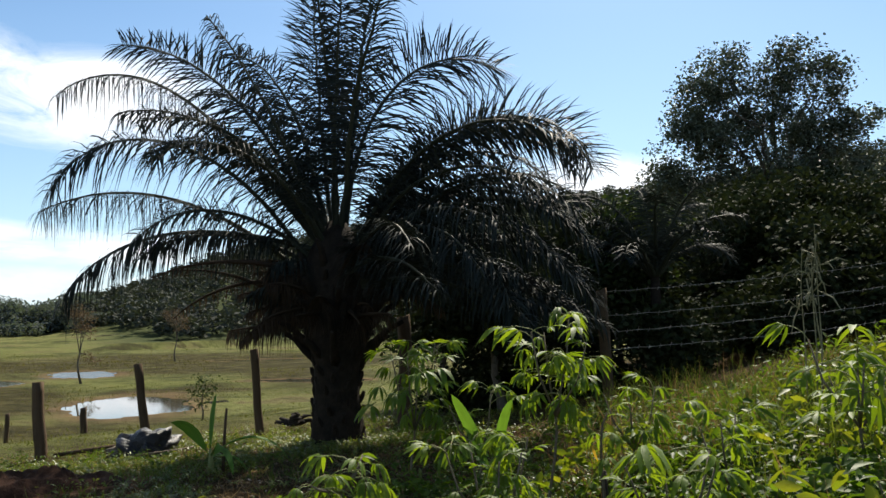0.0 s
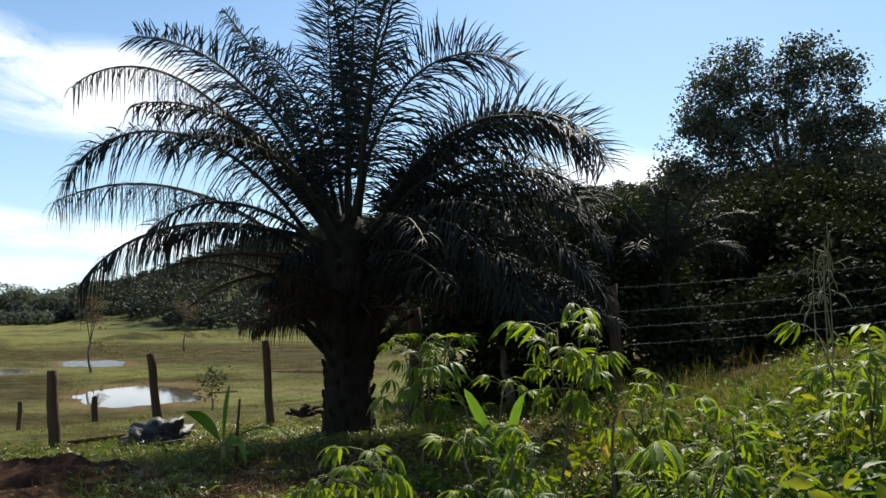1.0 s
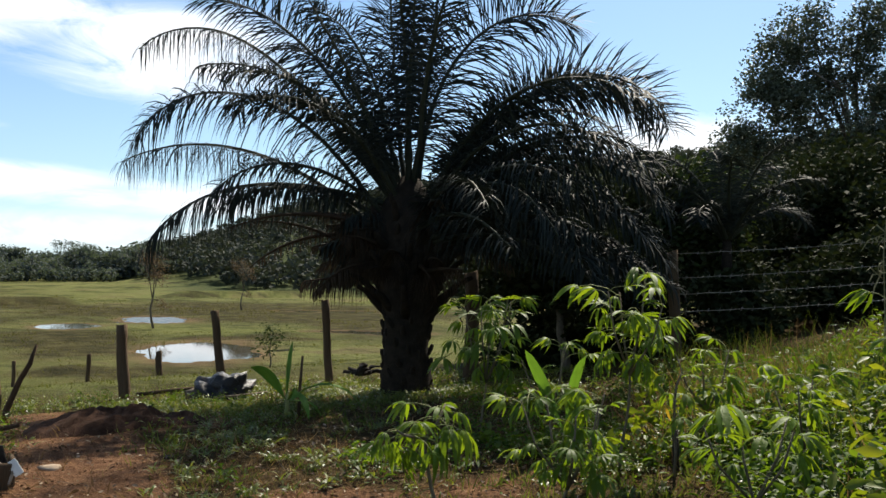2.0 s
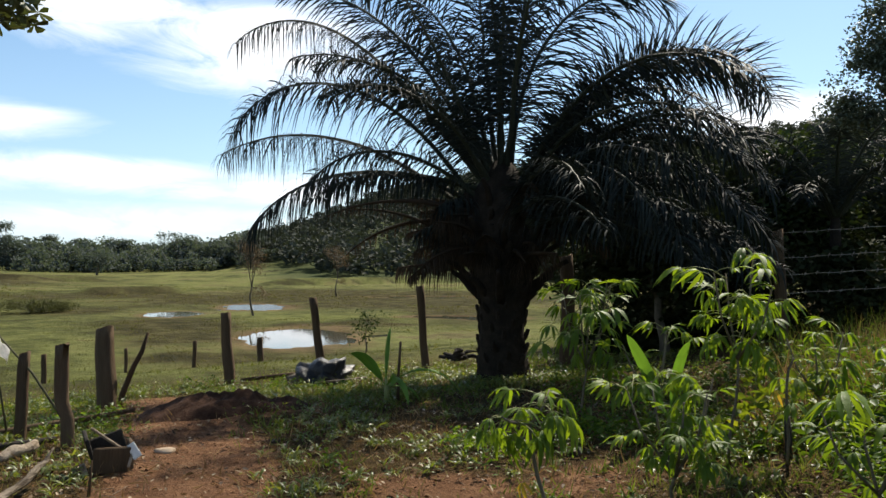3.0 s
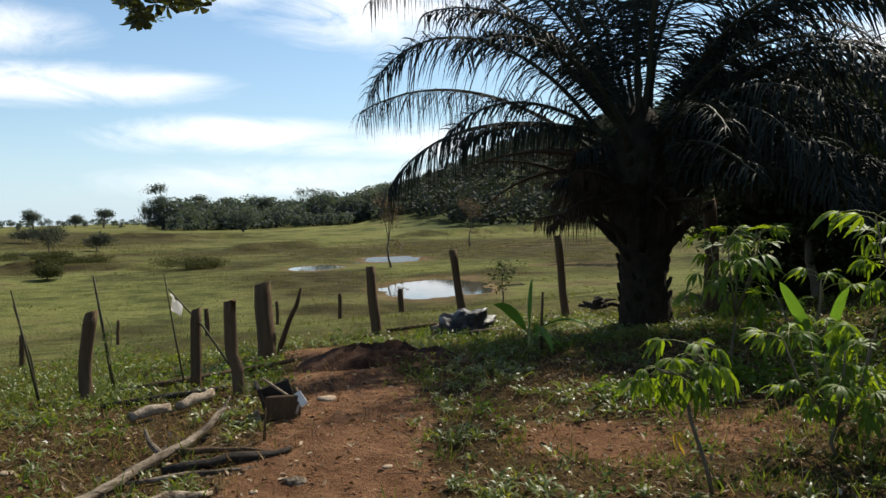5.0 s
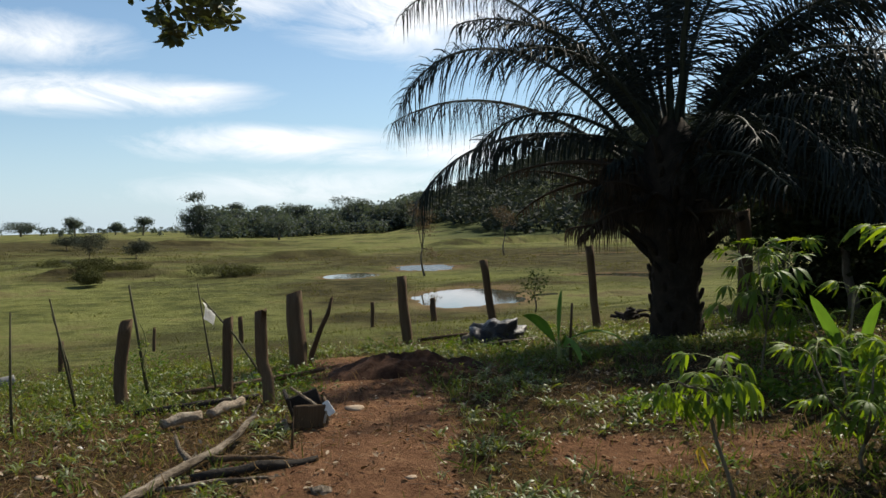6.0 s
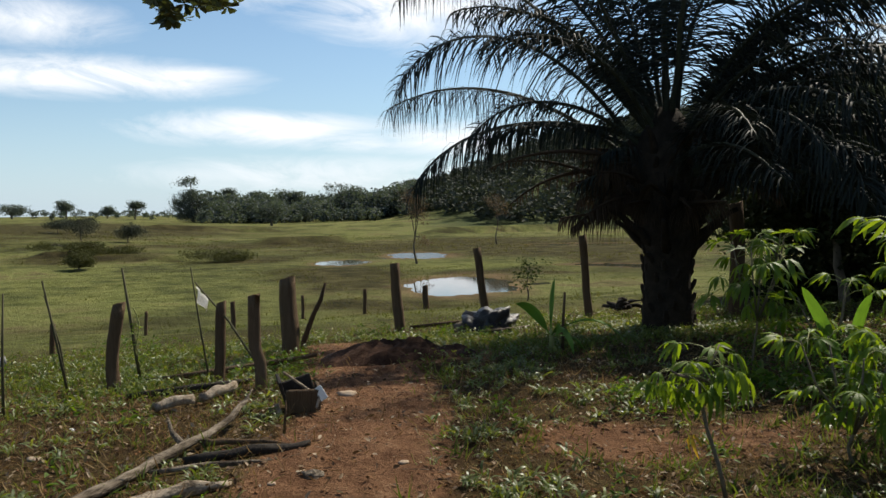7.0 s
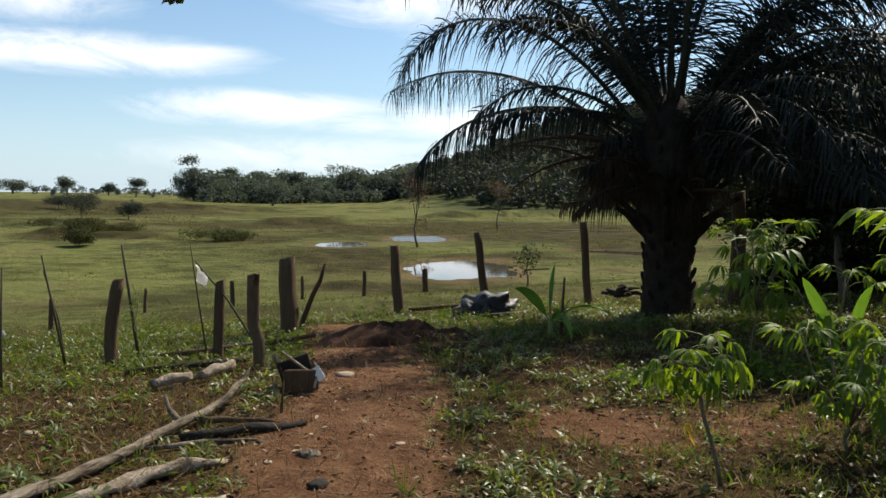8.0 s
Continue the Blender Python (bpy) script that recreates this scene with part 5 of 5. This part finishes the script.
board("loose_board", (0.022, 0.012, 0.12), pose(0.1, -0.13, 0.09, -10, 30, 25), M_BLEACHED, crate, "pale splintered slat")

bm = bmesh.new()
bmesh.ops.create_icosphere(bm, subdivisions=4, radius=1)
for v in bm.verts:
    n_ = noise.noise(v.co * 1.7) * 0.4 + abs(noise.noise(v.co * 3.5)) * 0.28 - 0.08 + abs(noise.noise(v.co * 8)) * 0.14
    v.co = Vector((v.co.x * 0.4, v.co.y * 0.36, max(-0.05, v.co.z * 0.25 + 0.10))) * (1 + n_)
bag = part("plastic_bag", bm, M_BAG, None, "", True)
bag.matrix_basis = pose(-4.72, 12.9, land1(-4.72, 12.9), 0, 0, -20)
tagged(bag, "heaped crumpled black plastic bag by the fence", "bag")
bm = bmesh.new()
bmesh.ops.create_icosphere(bm, subdivisions=3, radius=1)
for v in bm.verts:
    v.co = Vector((v.co.x * 0.26, v.co.y * 0.2, max(-0.05, v.co.z * 0.17 + 0.05))) * (1 + noise.noise(v.co * 2.2 + Vector((5, 1, 2))) * 0.4)
heap = part("rubbish_heap", bm, M_LOG, None, "", True)
heap.matrix_basis = pose(-5.08, 12.95, land1(-5.08, 12.95))
tagged(heap, "small pale heap of rubble beside the bag", "rubble")

rootx = thing("uprooted_root", pose(-3.35, 16.0, land1(-3.35, 16.0)), "dark twisted uprooted tree root on the grass", "root")
R = np.random.default_rng(77)
for i in range(14):
    a, e = R.uniform(0, 6.28), R.uniform(0.0, 0.9)
    bm = bmesh.new()
    L = R.uniform(0.25, 0.6)
    tube(bm, [(0, 0, 0.12), (0.4 * L * math.cos(a), 0.3 * L * math.sin(a), 0.12 + 0.35 * L * e), (0.75 * L * math.cos(a + 0.3), 0.5 * L * math.sin(a + 0.3), 0.14 + 0.5 * L * e), (L * math.cos(a), 0.6 * L * math.sin(a), 0.1 + 0.75 * L * e)], [0.06, 0.045, 0.03, 0.012], 6)
    part("root_arm", bm, M_DARKWOOD, rootx, "", True)

bm = bmesh.new()
tube(bm, [(0, 0, 0), (0, 0, 0.015), (0, 0, 0.15), (0, 0, 0.165)], [0.075, 0.079, 0.09, 0.094], 16)
M_PAIL = material("grey_plastic", [(0.15, 0.145, 0.135), (0.24, 0.235, 0.22)], 6, 0.5, 0.1)
pail = part("bucket", bm, M_PAIL, None, "", True)
pail.matrix_basis = pose(-9.5, 7.95, land1(-9.5, 7.95) + 0.075, 0, 88, 60)
tagged(pail, "overturned grey plastic bucket on the grass", "bucket")

M_STONE = material("pale_stone", [(0.24, 0.17, 0.11), (0.42, 0.33, 0.24)], 8, 0.9, 0.5, 40)
# the first entry is a lump added for a flat, lighter patch of soil
for i, (x, y, s, mat, lab) in enumerate([(-3.95, 6.95, 0.075, M_STONE, "flat pale lump standing in for a lighter patch of soil"), (-3.0, 4.8, 0.06, M_LOG, "curled piece of pale bark on the path"), (-2.7, 4.4, 0.06, M_DARKWOOD, "small dark clod on the path"), (-3.15, 4.6, 0.025, M_STONE, "small pale stone on the path"),
                                         (-5.6, 9.9, 0.06, M_STONE, "small pale stone on the heap"), (-5.35, 9.75, 0.08, M_STONE, "small pale stone on the heap"), (-2.6, 5.2, 0.03, M_STONE, "small pale stone on the path"), (-3.3, 7.6, 0.05, M_DARKWOOD, "small dark clod on the path"), (-5.4, 5.3, 0.025, M_CLOTH, "scrap of white litter among weeds"), (-5.0, 4.6, 0.04, M_STONE, "small pale stone in the yard")]):
    bm = bmesh.new()
    bmesh.ops.create_icosphere(bm, subdivisions=2, radius=1)
    for v in bm.verts:
        v.co = Vector((v.co.x * s * 1.3, v.co.y * s, v.co.z * s * 0.35)) * (1 + noise.noise(v.co * 1.6 + Vector((i * 3, 0, 0))) * 0.5)
    ob = part("stone" if mat is M_STONE else "clod" if mat is M_DARKWOOD else "litter_scrap", bm, mat, None, "", True)
    ob.matrix_basis = pose(x, y, land1(x, y) + s * 0.12, 0, 0, 40 * i)
    tagged(ob, lab, "stone" if mat is M_STONE else "litter")

# tall dry seed stalks on the bank
stalks = thing("dry_weed", pose(3.25, 9.6, land1(3.25, 9.6)), "tall dry weed stalks with twisted seed heads", "weed")
for i in range(4):
    bm = bmesh.new()
    a = R.uniform(0, 6.28)
    top = R.uniform(1.6, 2.1)
    bx, by = 0.16 * math.cos(a), 0.16 * math.sin(a)
    pts = [(bx, by, 0), (bx * 1.2, by * 1.2, top * 0.4), (bx * 1.1 + R.normal(0, 0.04), by, top * 0.75), (bx * 1.3 + R.normal(0, 0.08), by * 1.3, top)]
    tube(bm, pts, [0.009, 0.008, 0.006, 0.004], 5)
    for k in range(12):
        q = Vector(pts[2]).lerp(Vector(pts[3]), R.random() * 1.2 - 0.5)
        d = Vector(R.normal(0, 1, 3)) * 0.07
        tube(bm, [q, q + d + Vector((0, 0, 0.02)), q + d * 1.4 - Vector((0, 0, 0.05))], [0.004, 0.009, 0.003], 4)
    part("stalk", bm, M_CANE, stalks)

# ---- overhanging branch of the shade tree beside the camera ----
shade = thing("shade_tree", pose(-7.6, -2.2, land1(-7.6, -2.2)), "broadleaf tree whose leafy branch overhangs the yard", "tree")
bm = bmesh.new()
tube(bm, [(0, 0, -0.2), (0.05, 0.1, 1.2), (0.2, 0.4, 2.4), (0.6, 1.2, 3.6)], [0.26, 0.2, 0.17, 0.13], 12)
part("trunk", bm, M_BARK, shade, "", True)
bm = bmesh.new()
tube(bm, [(0.6, 1.2, 3.55), (1.6, 3.0, 4.3), (2.7, 4.8, 4.3), (3.5, 6.0, 3.9), (4.0, 6.6, 3.3), (4.1, 6.75, 2.95)], [0.11, 0.08, 0.06, 0.04, 0.02, 0.008], 8)
for e in ((3.6, 6.5, 2.95), (4.35, 6.75, 3.05), (3.85, 6.75, 2.8), (4.2, 6.4, 3.6), (3.75, 6.3, 3.3)):
    tube(bm, [(3.5, 6.0, 3.9), ((3.5 + e[0]) / 2, (6.0 + e[1]) / 2 + 0.05, (3.9 + e[2]) / 2 + 0.12), e], [0.02, 0.013, 0.005], 5)
part("limb", bm, M_BARK, shade, "", True)
rs = np.random.default_rng(31)
lat = np.array([0.777, 0.63, 0])
fwd = np.array([-0.63, 0.777, 0])
cl, dirs = [], []
for i in range(260):
    u, v, w = rs.uniform(-0.44, 0.34), rs.uniform(-0.3, 0.3), rs.uniform(0, 1) ** 1.2
    lowz = 2.64 - land1(-7.6, -2.2) + 0.9 * (u - 0.06) ** 2 * 1.6 + 0.05 * math.sin(u * 23)
    c = np.array([4.02, 6.63, 0]) + lat * u + fwd * v + np.array([0, 0, lowz + 0.06 + w * 0.9])
    cl.append(c)
RT, TT = [], []
for c in cl:
    axis = rs.normal(0, 0.5, 3) + np.array([0, 0, -0.4])
    m = Vector(axis).to_track_quat("Z", "Y").to_matrix()
    for j in range(7):
        q = np.array(m @ Euler((0, rs.uniform(-0.5, 0.5), j * 0.9 + rs.uniform(-0.2, 0.2))).to_matrix()) * rs.uniform(0.06, 0.10)
        RT.append(q)
        TT.append(c)
BROAD_V = [(0, 0, 0), (0.4, 0.16, 0.05), (0.4, 0, 0), (0.4, -0.16, 0.05), (0.78, 0.24, 0.05), (0.78, 0, -0.03), (0.78, -0.24, 0.05), (1, 0, -0.06)]
BROAD_F = [(0, 2, 1), (0, 3, 2), (1, 2, 5), (1, 5, 4), (2, 3, 6), (2, 6, 5), (4, 5, 7), (5, 6, 7)]
part_mesh("foliage", scattered("foliage", BROAD_V, BROAD_F, np.array(RT), np.array(TT)), M_SHADELEAF, shade)


# ---- herbs and grass ----
def fan(rng, k, a0, a1, r0, r1, power=1.0):
    a = np.radians(rng.uniform(a0, a1, k))
    r = r0 + (r1 - r0) * rng.uniform(0, 1, k) ** power
    return EYE[0] + r * np.sin(a), EYE[1] + r * np.cos(a)


def blades(name, x, y, h, w, mat, seed, label, lean=0.25, sink=0.02):
    rng = np.random.default_rng(seed)
    k = len(x)
    R_ = turns(k, rng, lean, (1, 1)) * np.stack([w, h, h], 1)[:, None, :]
    T = np.stack([x, y, land(x, y) - sink], 1)
    return tagged(part_mesh(name, scattered(name, BLADE_V, BLADE_F, R_, T), mat), label, "grass", kind="stuff")


def herbs(name, x, y, h, per, size, spread, mat, seed, label, form=None, tilt=0.5):
    """Low leafy plants: leaves round short stems at x, y."""
    rng = np.random.default_rng(seed)
    k = len(x) * per
    H = np.repeat(h, per)
    T = np.stack([np.repeat(x, per) + rng.normal(0, spread, k), np.repeat(y, per) + rng.normal(0, spread, k), 0 * H], 1)
    T[:, 2] = land(T[:, 0], T[:, 1]) + 0.01 + H * rng.uniform(0.02, 1, k) ** 0.8
    S = size * rng.uniform(0.6, 1.4, k) * (0.6 + 0.4 * np.clip(H / h.max(), 0, 1))
    return tagged(part_mesh(name, scattered(name, *(form or (LEAF_V, LEAF_F)), turns(k, rng, tilt, (1, 1)) * S[:, None, None], T), mat), label, "weeds", kind="stuff")


def weedy(x, y):
    """1 on the overgrown bank."""
    return np.maximum(smooth(0.7, 1.8, x) * smooth(3.6, 4.8, y), smooth(-1.3, -0.4, x) * smooth(7.0, 8.6, y)) * smooth(14.5, 13.0, y)


def dry_corner(x, y):
    """1 on the dry littered ground round the logs."""
    return smooth(-2.9, -3.7, x) * smooth(7.0, 6.0, y)


def keep(rng, weight, *arrays):
    k = rng.uniform(0, 1, len(arrays[0])) < weight
    return [a[k] for a in arrays]


rg = np.random.default_rng(99)
x, y = fan(rg, 15000, -60, 40, 2.6, 13, 0.8)
x, y = keep(rg, (1 - bare(x, y)) ** 2 * (0.06 + 0.94 * smooth(-0.05, 0.4, 0.55 * wave(x * 1.7, y * 1.7 + 4) + 0.6 * wave(x * 4.3 + 1, y * 4.1))) * (1 - 0.5 * weedy(x, y)) * (1 - 0.5 * dry_corner(x, y)) * 0.7 * (1 - 0.3 * palm_shade(x, y)) * smooth(15, 11, -0.8 * x + 0.6 * y), x, y)
herbs("yard_weeds", x, y, rg.uniform(0.01, 0.06, len(x)), 11, 0.085, 0.016, M_WEED, 1, "low green weeds scattered over the yard", (STRAP_V, STRAP_F), 0.3)
x, y = fan(rg, 45000, -60, 40, 2.4, 13, 0.75)
x, y = keep(rg, (1 - bare(x, y)) ** 1.3 * (1 - 0.6 * dry_corner(x, y)) * (1 - 0.7 * palm_shade(x, y)) * (0.12 + 0.88 * smooth(-0.25, 0.5, wave(x * 1.1 + 7, y * 1.3))), x, y)
blades("yard_grass", x, y, rg.uniform(0.03, 0.15, len(x)), rg.uniform(0.005, 0.011, len(x)), M_GRASS, 2, "short uneven grass of the yard", 0.8)
x, y = fan(rg, 42000, -60, 40, 2.4, 12, 0.75)
x, y = keep(rg, 0.12 + 0.5 * smooth(0.95, 0.3, bare(x, y)) + 0.25 * dry_corner(x, y) + 0.2 * palm_shade(x, y), x, y)
blades("dry_grass", x, y, rg.uniform(0.03, 0.15, len(x)), rg.uniform(0.004, 0.010, len(x)), M_DRYGRASS, 3, "dry straw and dead grass on the soil", 1.3, 0.0)
x, y = fan(rg, 4200, -60, 40, 2.6, 12.5, 0.75)
x, y = keep(rg, (1 - bare(x, y)) ** 1.5 * (0.12 + 0.88 * smooth(-0.1, 0.5, wave(x * 1.6 + 1, y * 1.5 + 2))) * (1 - 0.85 * dry_corner(x, y)) * (1 - weedy(x, y)) * (1 - 0.7 * palm_shade(x, y)), x, y)
k = len(x)
x, y = np.repeat(x, 16) + rg.normal(0, 0.045, 16 * k), np.repeat(y, 16) + rg.normal(0, 0.045, 16 * k)
blades("grass_tufts", x, y, np.repeat(rg.uniform(0.06, 0.18, k), 16) * rg.uniform(0.6, 1.2, 16 * k), rg.uniform(0.008, 0.016, 16 * k), M_BANKGRASS, 17, "tufts of broad-bladed green grass in the yard", 0.9)
x, y = fan(rg, 1500, -60, 40, 2.6, 13.5, 0.75)
x, y = keep(rg, (1 - bare(x, y)) ** 2 * (0.06 + 0.94 * smooth(0.0, 0.5, wave(x * 1.4 + 2, y * 1.5 + 1))) * (1 - 0.95 * dry_corner(x, y)), x, y)
herbs("tall_yard_weeds", x, y, rg.uniform(0.06, 0.24, len(x)), 26, 0.055, 0.065, M_BANKWEED, 11, "clumps of taller green weeds in the yard")
x, y = fan(rg, 800, -60, 40, 2.4, 11, 0.75)
TWIG_V = [(-0.5, 0.015, 0), (-0.5, -0.015, 0), (-0.5, 0, 0.025), (0.5, 0.008, 0.02), (0.5, -0.008, 0.02), (0.5, 0, 0.035)]
TWIG_F = [(0, 1, 4), (0, 4, 3), (1, 2, 5), (1, 5, 4), (2, 0, 3), (2, 3, 5)]
tagged(part_mesh("twigs", scattered("twigs", TWIG_V, TWIG_F, turns(len(x), rg, 0.12, (0.05, 0.2)), np.stack([x, y, land(x, y) + 0.01], 1)), M_LOG), "broken twigs scattered over the soil", "twigs", kind="stuff")
x, y = fan(rg, 22000, -58, 40, 2.4, 11, 0.75)
x, y = keep(rg, 0.3 + 0.45 * smooth(0.9, 0.4, bare(x, y)) + 0.25 * dry_corner(x, y), x, y)
k = len(x)
part_ = part_mesh("leaf_litter", scattered("leaf_litter", LEAF_V, LEAF_F, turns(k, rg, 0.5, (0.015, 0.065)), np.stack([x, y, land(x, y) + 0.012], 1)), M_LITTER)
tagged(part_, "fallen brown leaves scattered over the soil", "leaves", kind="stuff")
x, y = fan(rg, 3000, -60, 30, 2.4, 10, 0.75)
k = len(x)
CLOD_V = [(0.5, 0, 0), (0, 0.5, 0.05), (-0.5, 0, 0), (0, -0.5, 0.02), (0.05, 0.05, 0.4)]
CLOD_F = [(0, 1, 4), (1, 2, 4), (2, 3, 4), (3, 0, 4)]
tagged(part_mesh("soil_crumbs", scattered("soil_crumbs", CLOD_V, CLOD_F, turns(k, rg, 0.5, (0.008, 0.04)), np.stack([x, y, land(x, y) + 0.002], 1)), M_SOIL), "crumbs of red soil", "soil", kind="stuff")
x, y = rg.uniform(-1.4, 7.5, 8000), rg.uniform(3.6, 13, 8000)
x, y = keep(rg, weedy(x, y) * (0.45 + 0.55 * smooth(0.6, 1.8, x)) * (1 - 0.85 * smooth(7.0, 9.0, y)), x, y)
herbs("bank_weeds", x, y, rg.uniform(0.12, 0.6, len(x)) * (0.35 + 0.65 * smooth(0.4, 2.0, x)) * (0.6 + 0.5 * wave(x * 1.3, y * 1.5)), 18, 0.12, 0.1, M_BANKWEED, 4, "dense waist-high green weeds on the sunlit bank")
x, y = rg.uniform(-1.0, 9.5, 34000), rg.uniform(4.0, 14.5, 34000)
x, y = keep(rg, weedy(x, y) * (0.2 + 0.8 * smooth(6, 8.5, y)) * (0.04 + 0.96 * smooth(1.0, 2.2, x)) * (0.4 + 0.6 * smooth(-0.5, 0.4, wave(x * 0.9 + 5, y * 0.8))), x, y)
blades("bank_grass", x, y, rg.uniform(0.2, 0.75, len(x)) * (0.75 + 0.35 * wave(x * 0.8, y * 0.9)), rg.uniform(0.007, 0.014, len(x)), M_BANKGRASS, 5, "tall bright grass on the bank below the wire", 0.55)
x, y = rg.uniform(0.5, 6.5, 420), rg.uniform(4.2, 10.5, 420)
x, y = keep(rg, weedy(x, y) * smooth(-0.2, 0.4, wave(x * 1.9 + 2, y * 1.7)), x, y)
herbs("broadleaf_weeds", x, y, rg.uniform(0.25, 0.65, len(x)), 14, 0.13, 0.11, M_BROADLEAF, 21, "scattered broad-leaved yellow-green weeds on the bank", None, 0.75)
x, y = rg.uniform(0.6, 8.5, 6000), rg.uniform(4.5, 13, 6000)
x, y = keep(rg, weedy(x, y) * smooth(-0.1, 0.5, wave(x * 1.1, y * 1.1 + 2)), x, y)
blades("dead_stalks", x, y, rg.uniform(0.25, 0.7, len(x)), rg.uniform(0.006, 0.011, len(x)), M_DRYGRASS, 15, "dead brown stalks among the bank weeds", 0.35)
x, y = fan(rg, 80000, -62, 12, 8.5, 30, 1.0)
near_view = np.min([pond_field(EYE[0] + (x - EYE[0]) * f, EYE[1] + (y - EYE[1]) * f) for f in (1, 1.03, 1.06, 1.1)], 0) > 1.08
x, y = keep(rg, near_view * smooth(9.5, 13, -0.8 * x + 0.6 * y) * (pond_field(x, y) > 1.05) * (0.3 + 0.7 * smooth(-0.4, 0.5, wave(x * 0.35, y * 0.35))), x, y)
d = np.hypot(x, y)
blades("meadow_grass", x, y, rg.uniform(0.02, 0.07, len(x)) * smooth(32, 12, d), 0.008 + d * 0.0004, M_GRASS, 6, "grazed green meadow grass", 1.1)
x, y = fan(rg, 70000, -54, 6, 18, 105, 1.0)
open_view = np.min([pond_field(EYE[0] + (x - EYE[0]) * f, EYE[1] + (y - EYE[1]) * f) for f in (1, 1.03, 1.06, 1.1, 1.14, 1.19, 1.25)], 0) > 1.08
x, y = keep(rg, open_view * np.maximum(0.9 * swampy(x, y) ** 1.5 * smooth(-0.8, 0.5, wave(x * 0.9, y * 0.8)), 0.6 * smooth(2.2, 1.1, pond_field(x, y)) * smooth(0.0, 0.6, wave(x * 0.5 + 2, y * 0.4))), x, y)
d = np.hypot(x, y)
blades("rushes", x, y, rg.uniform(0.05, 0.24, len(x)), 0.007 + d * 0.0007, M_RUSH, 7, "brown and green rushes around the pools", 0.9)
x, y = fan(rg, 9000, -62, 5, 6.5, 17, 1.0)
s_ = -0.8 * x + 0.6 * y
x, y = keep(rg, smooth(7.6, 9.0, s_) * smooth(14.5, 11.5, s_) * (1 - bare(x, y)) * (0.3 + 0.7 * smooth(-0.3, 0.4, wave(x * 1.5, y * 1.4))), x, y)
herbs("fence_weeds", x, y, rg.uniform(0.03, 0.13, len(x)), 7, 0.05, 0.08, M_WEED, 8, "low leafy weeds along the line of the fence")
x, y = fan(rg, 46000, -62, 4, 6.5, 17, 1.0)
s_ = -0.8 * x + 0.6 * y
x, y = keep(rg, smooth(7.4, 8.6, s_) * smooth(14.5, 11.5, s_) * (1 - bare(x, y)) * (1 - 0.7 * dry_corner(x, y)) * (0.25 + 0.75 * smooth(-0.4, 0.4, wave(x * 1.3 + 4, y * 1.2))), x, y)
blades("fence_grass", x, y, rg.uniform(0.05, 0.2, len(x)), rg.uniform(0.007, 0.013, len(x)), M_BANKGRASS, 18, "green grass along the line of the fence", 0.7)
x, y = fan(rg, 17000, -62, 6, 13, 105, 1.0)
x, y = keep(rg, (np.min([pond_field(EYE[0] + (x - EYE[0]) * f, EYE[1] + (y - EYE[1]) * f) for f in (1, 1.04, 1.08, 1.12)], 0) > 1.1) * smooth(12, 15, -0.8 * x + 0.6 * y) * (1 - 0.8 * swampy(x, y)) * (0.04 + 0.8 * smooth(0.1, 0.9, wave(x * 0.16 + 3, y * 0.3) + 0.6 * wave(x * 0.6, y * 0.8))), x, y)
k = len(x)
d = np.repeat(np.hypot(x, y), 18)
x, y = np.repeat(x, 18) + rg.normal(0, 0.22, 18 * k) * (1 + d / 25), np.repeat(y, 18) + rg.normal(0, 0.08, 18 * k) * (1 + d / 40)
blades("tussocks", x, y, np.repeat(rg.uniform(0.03, 0.1, k) * rg.uniform(0.4, 1.3, k), 18) * rg.uniform(0.5, 1.2, 18 * k), 0.01 + d * 0.001, M_TUSSOCK, 9, "low tussocks of rough grass over the wet meadow", 1.0)
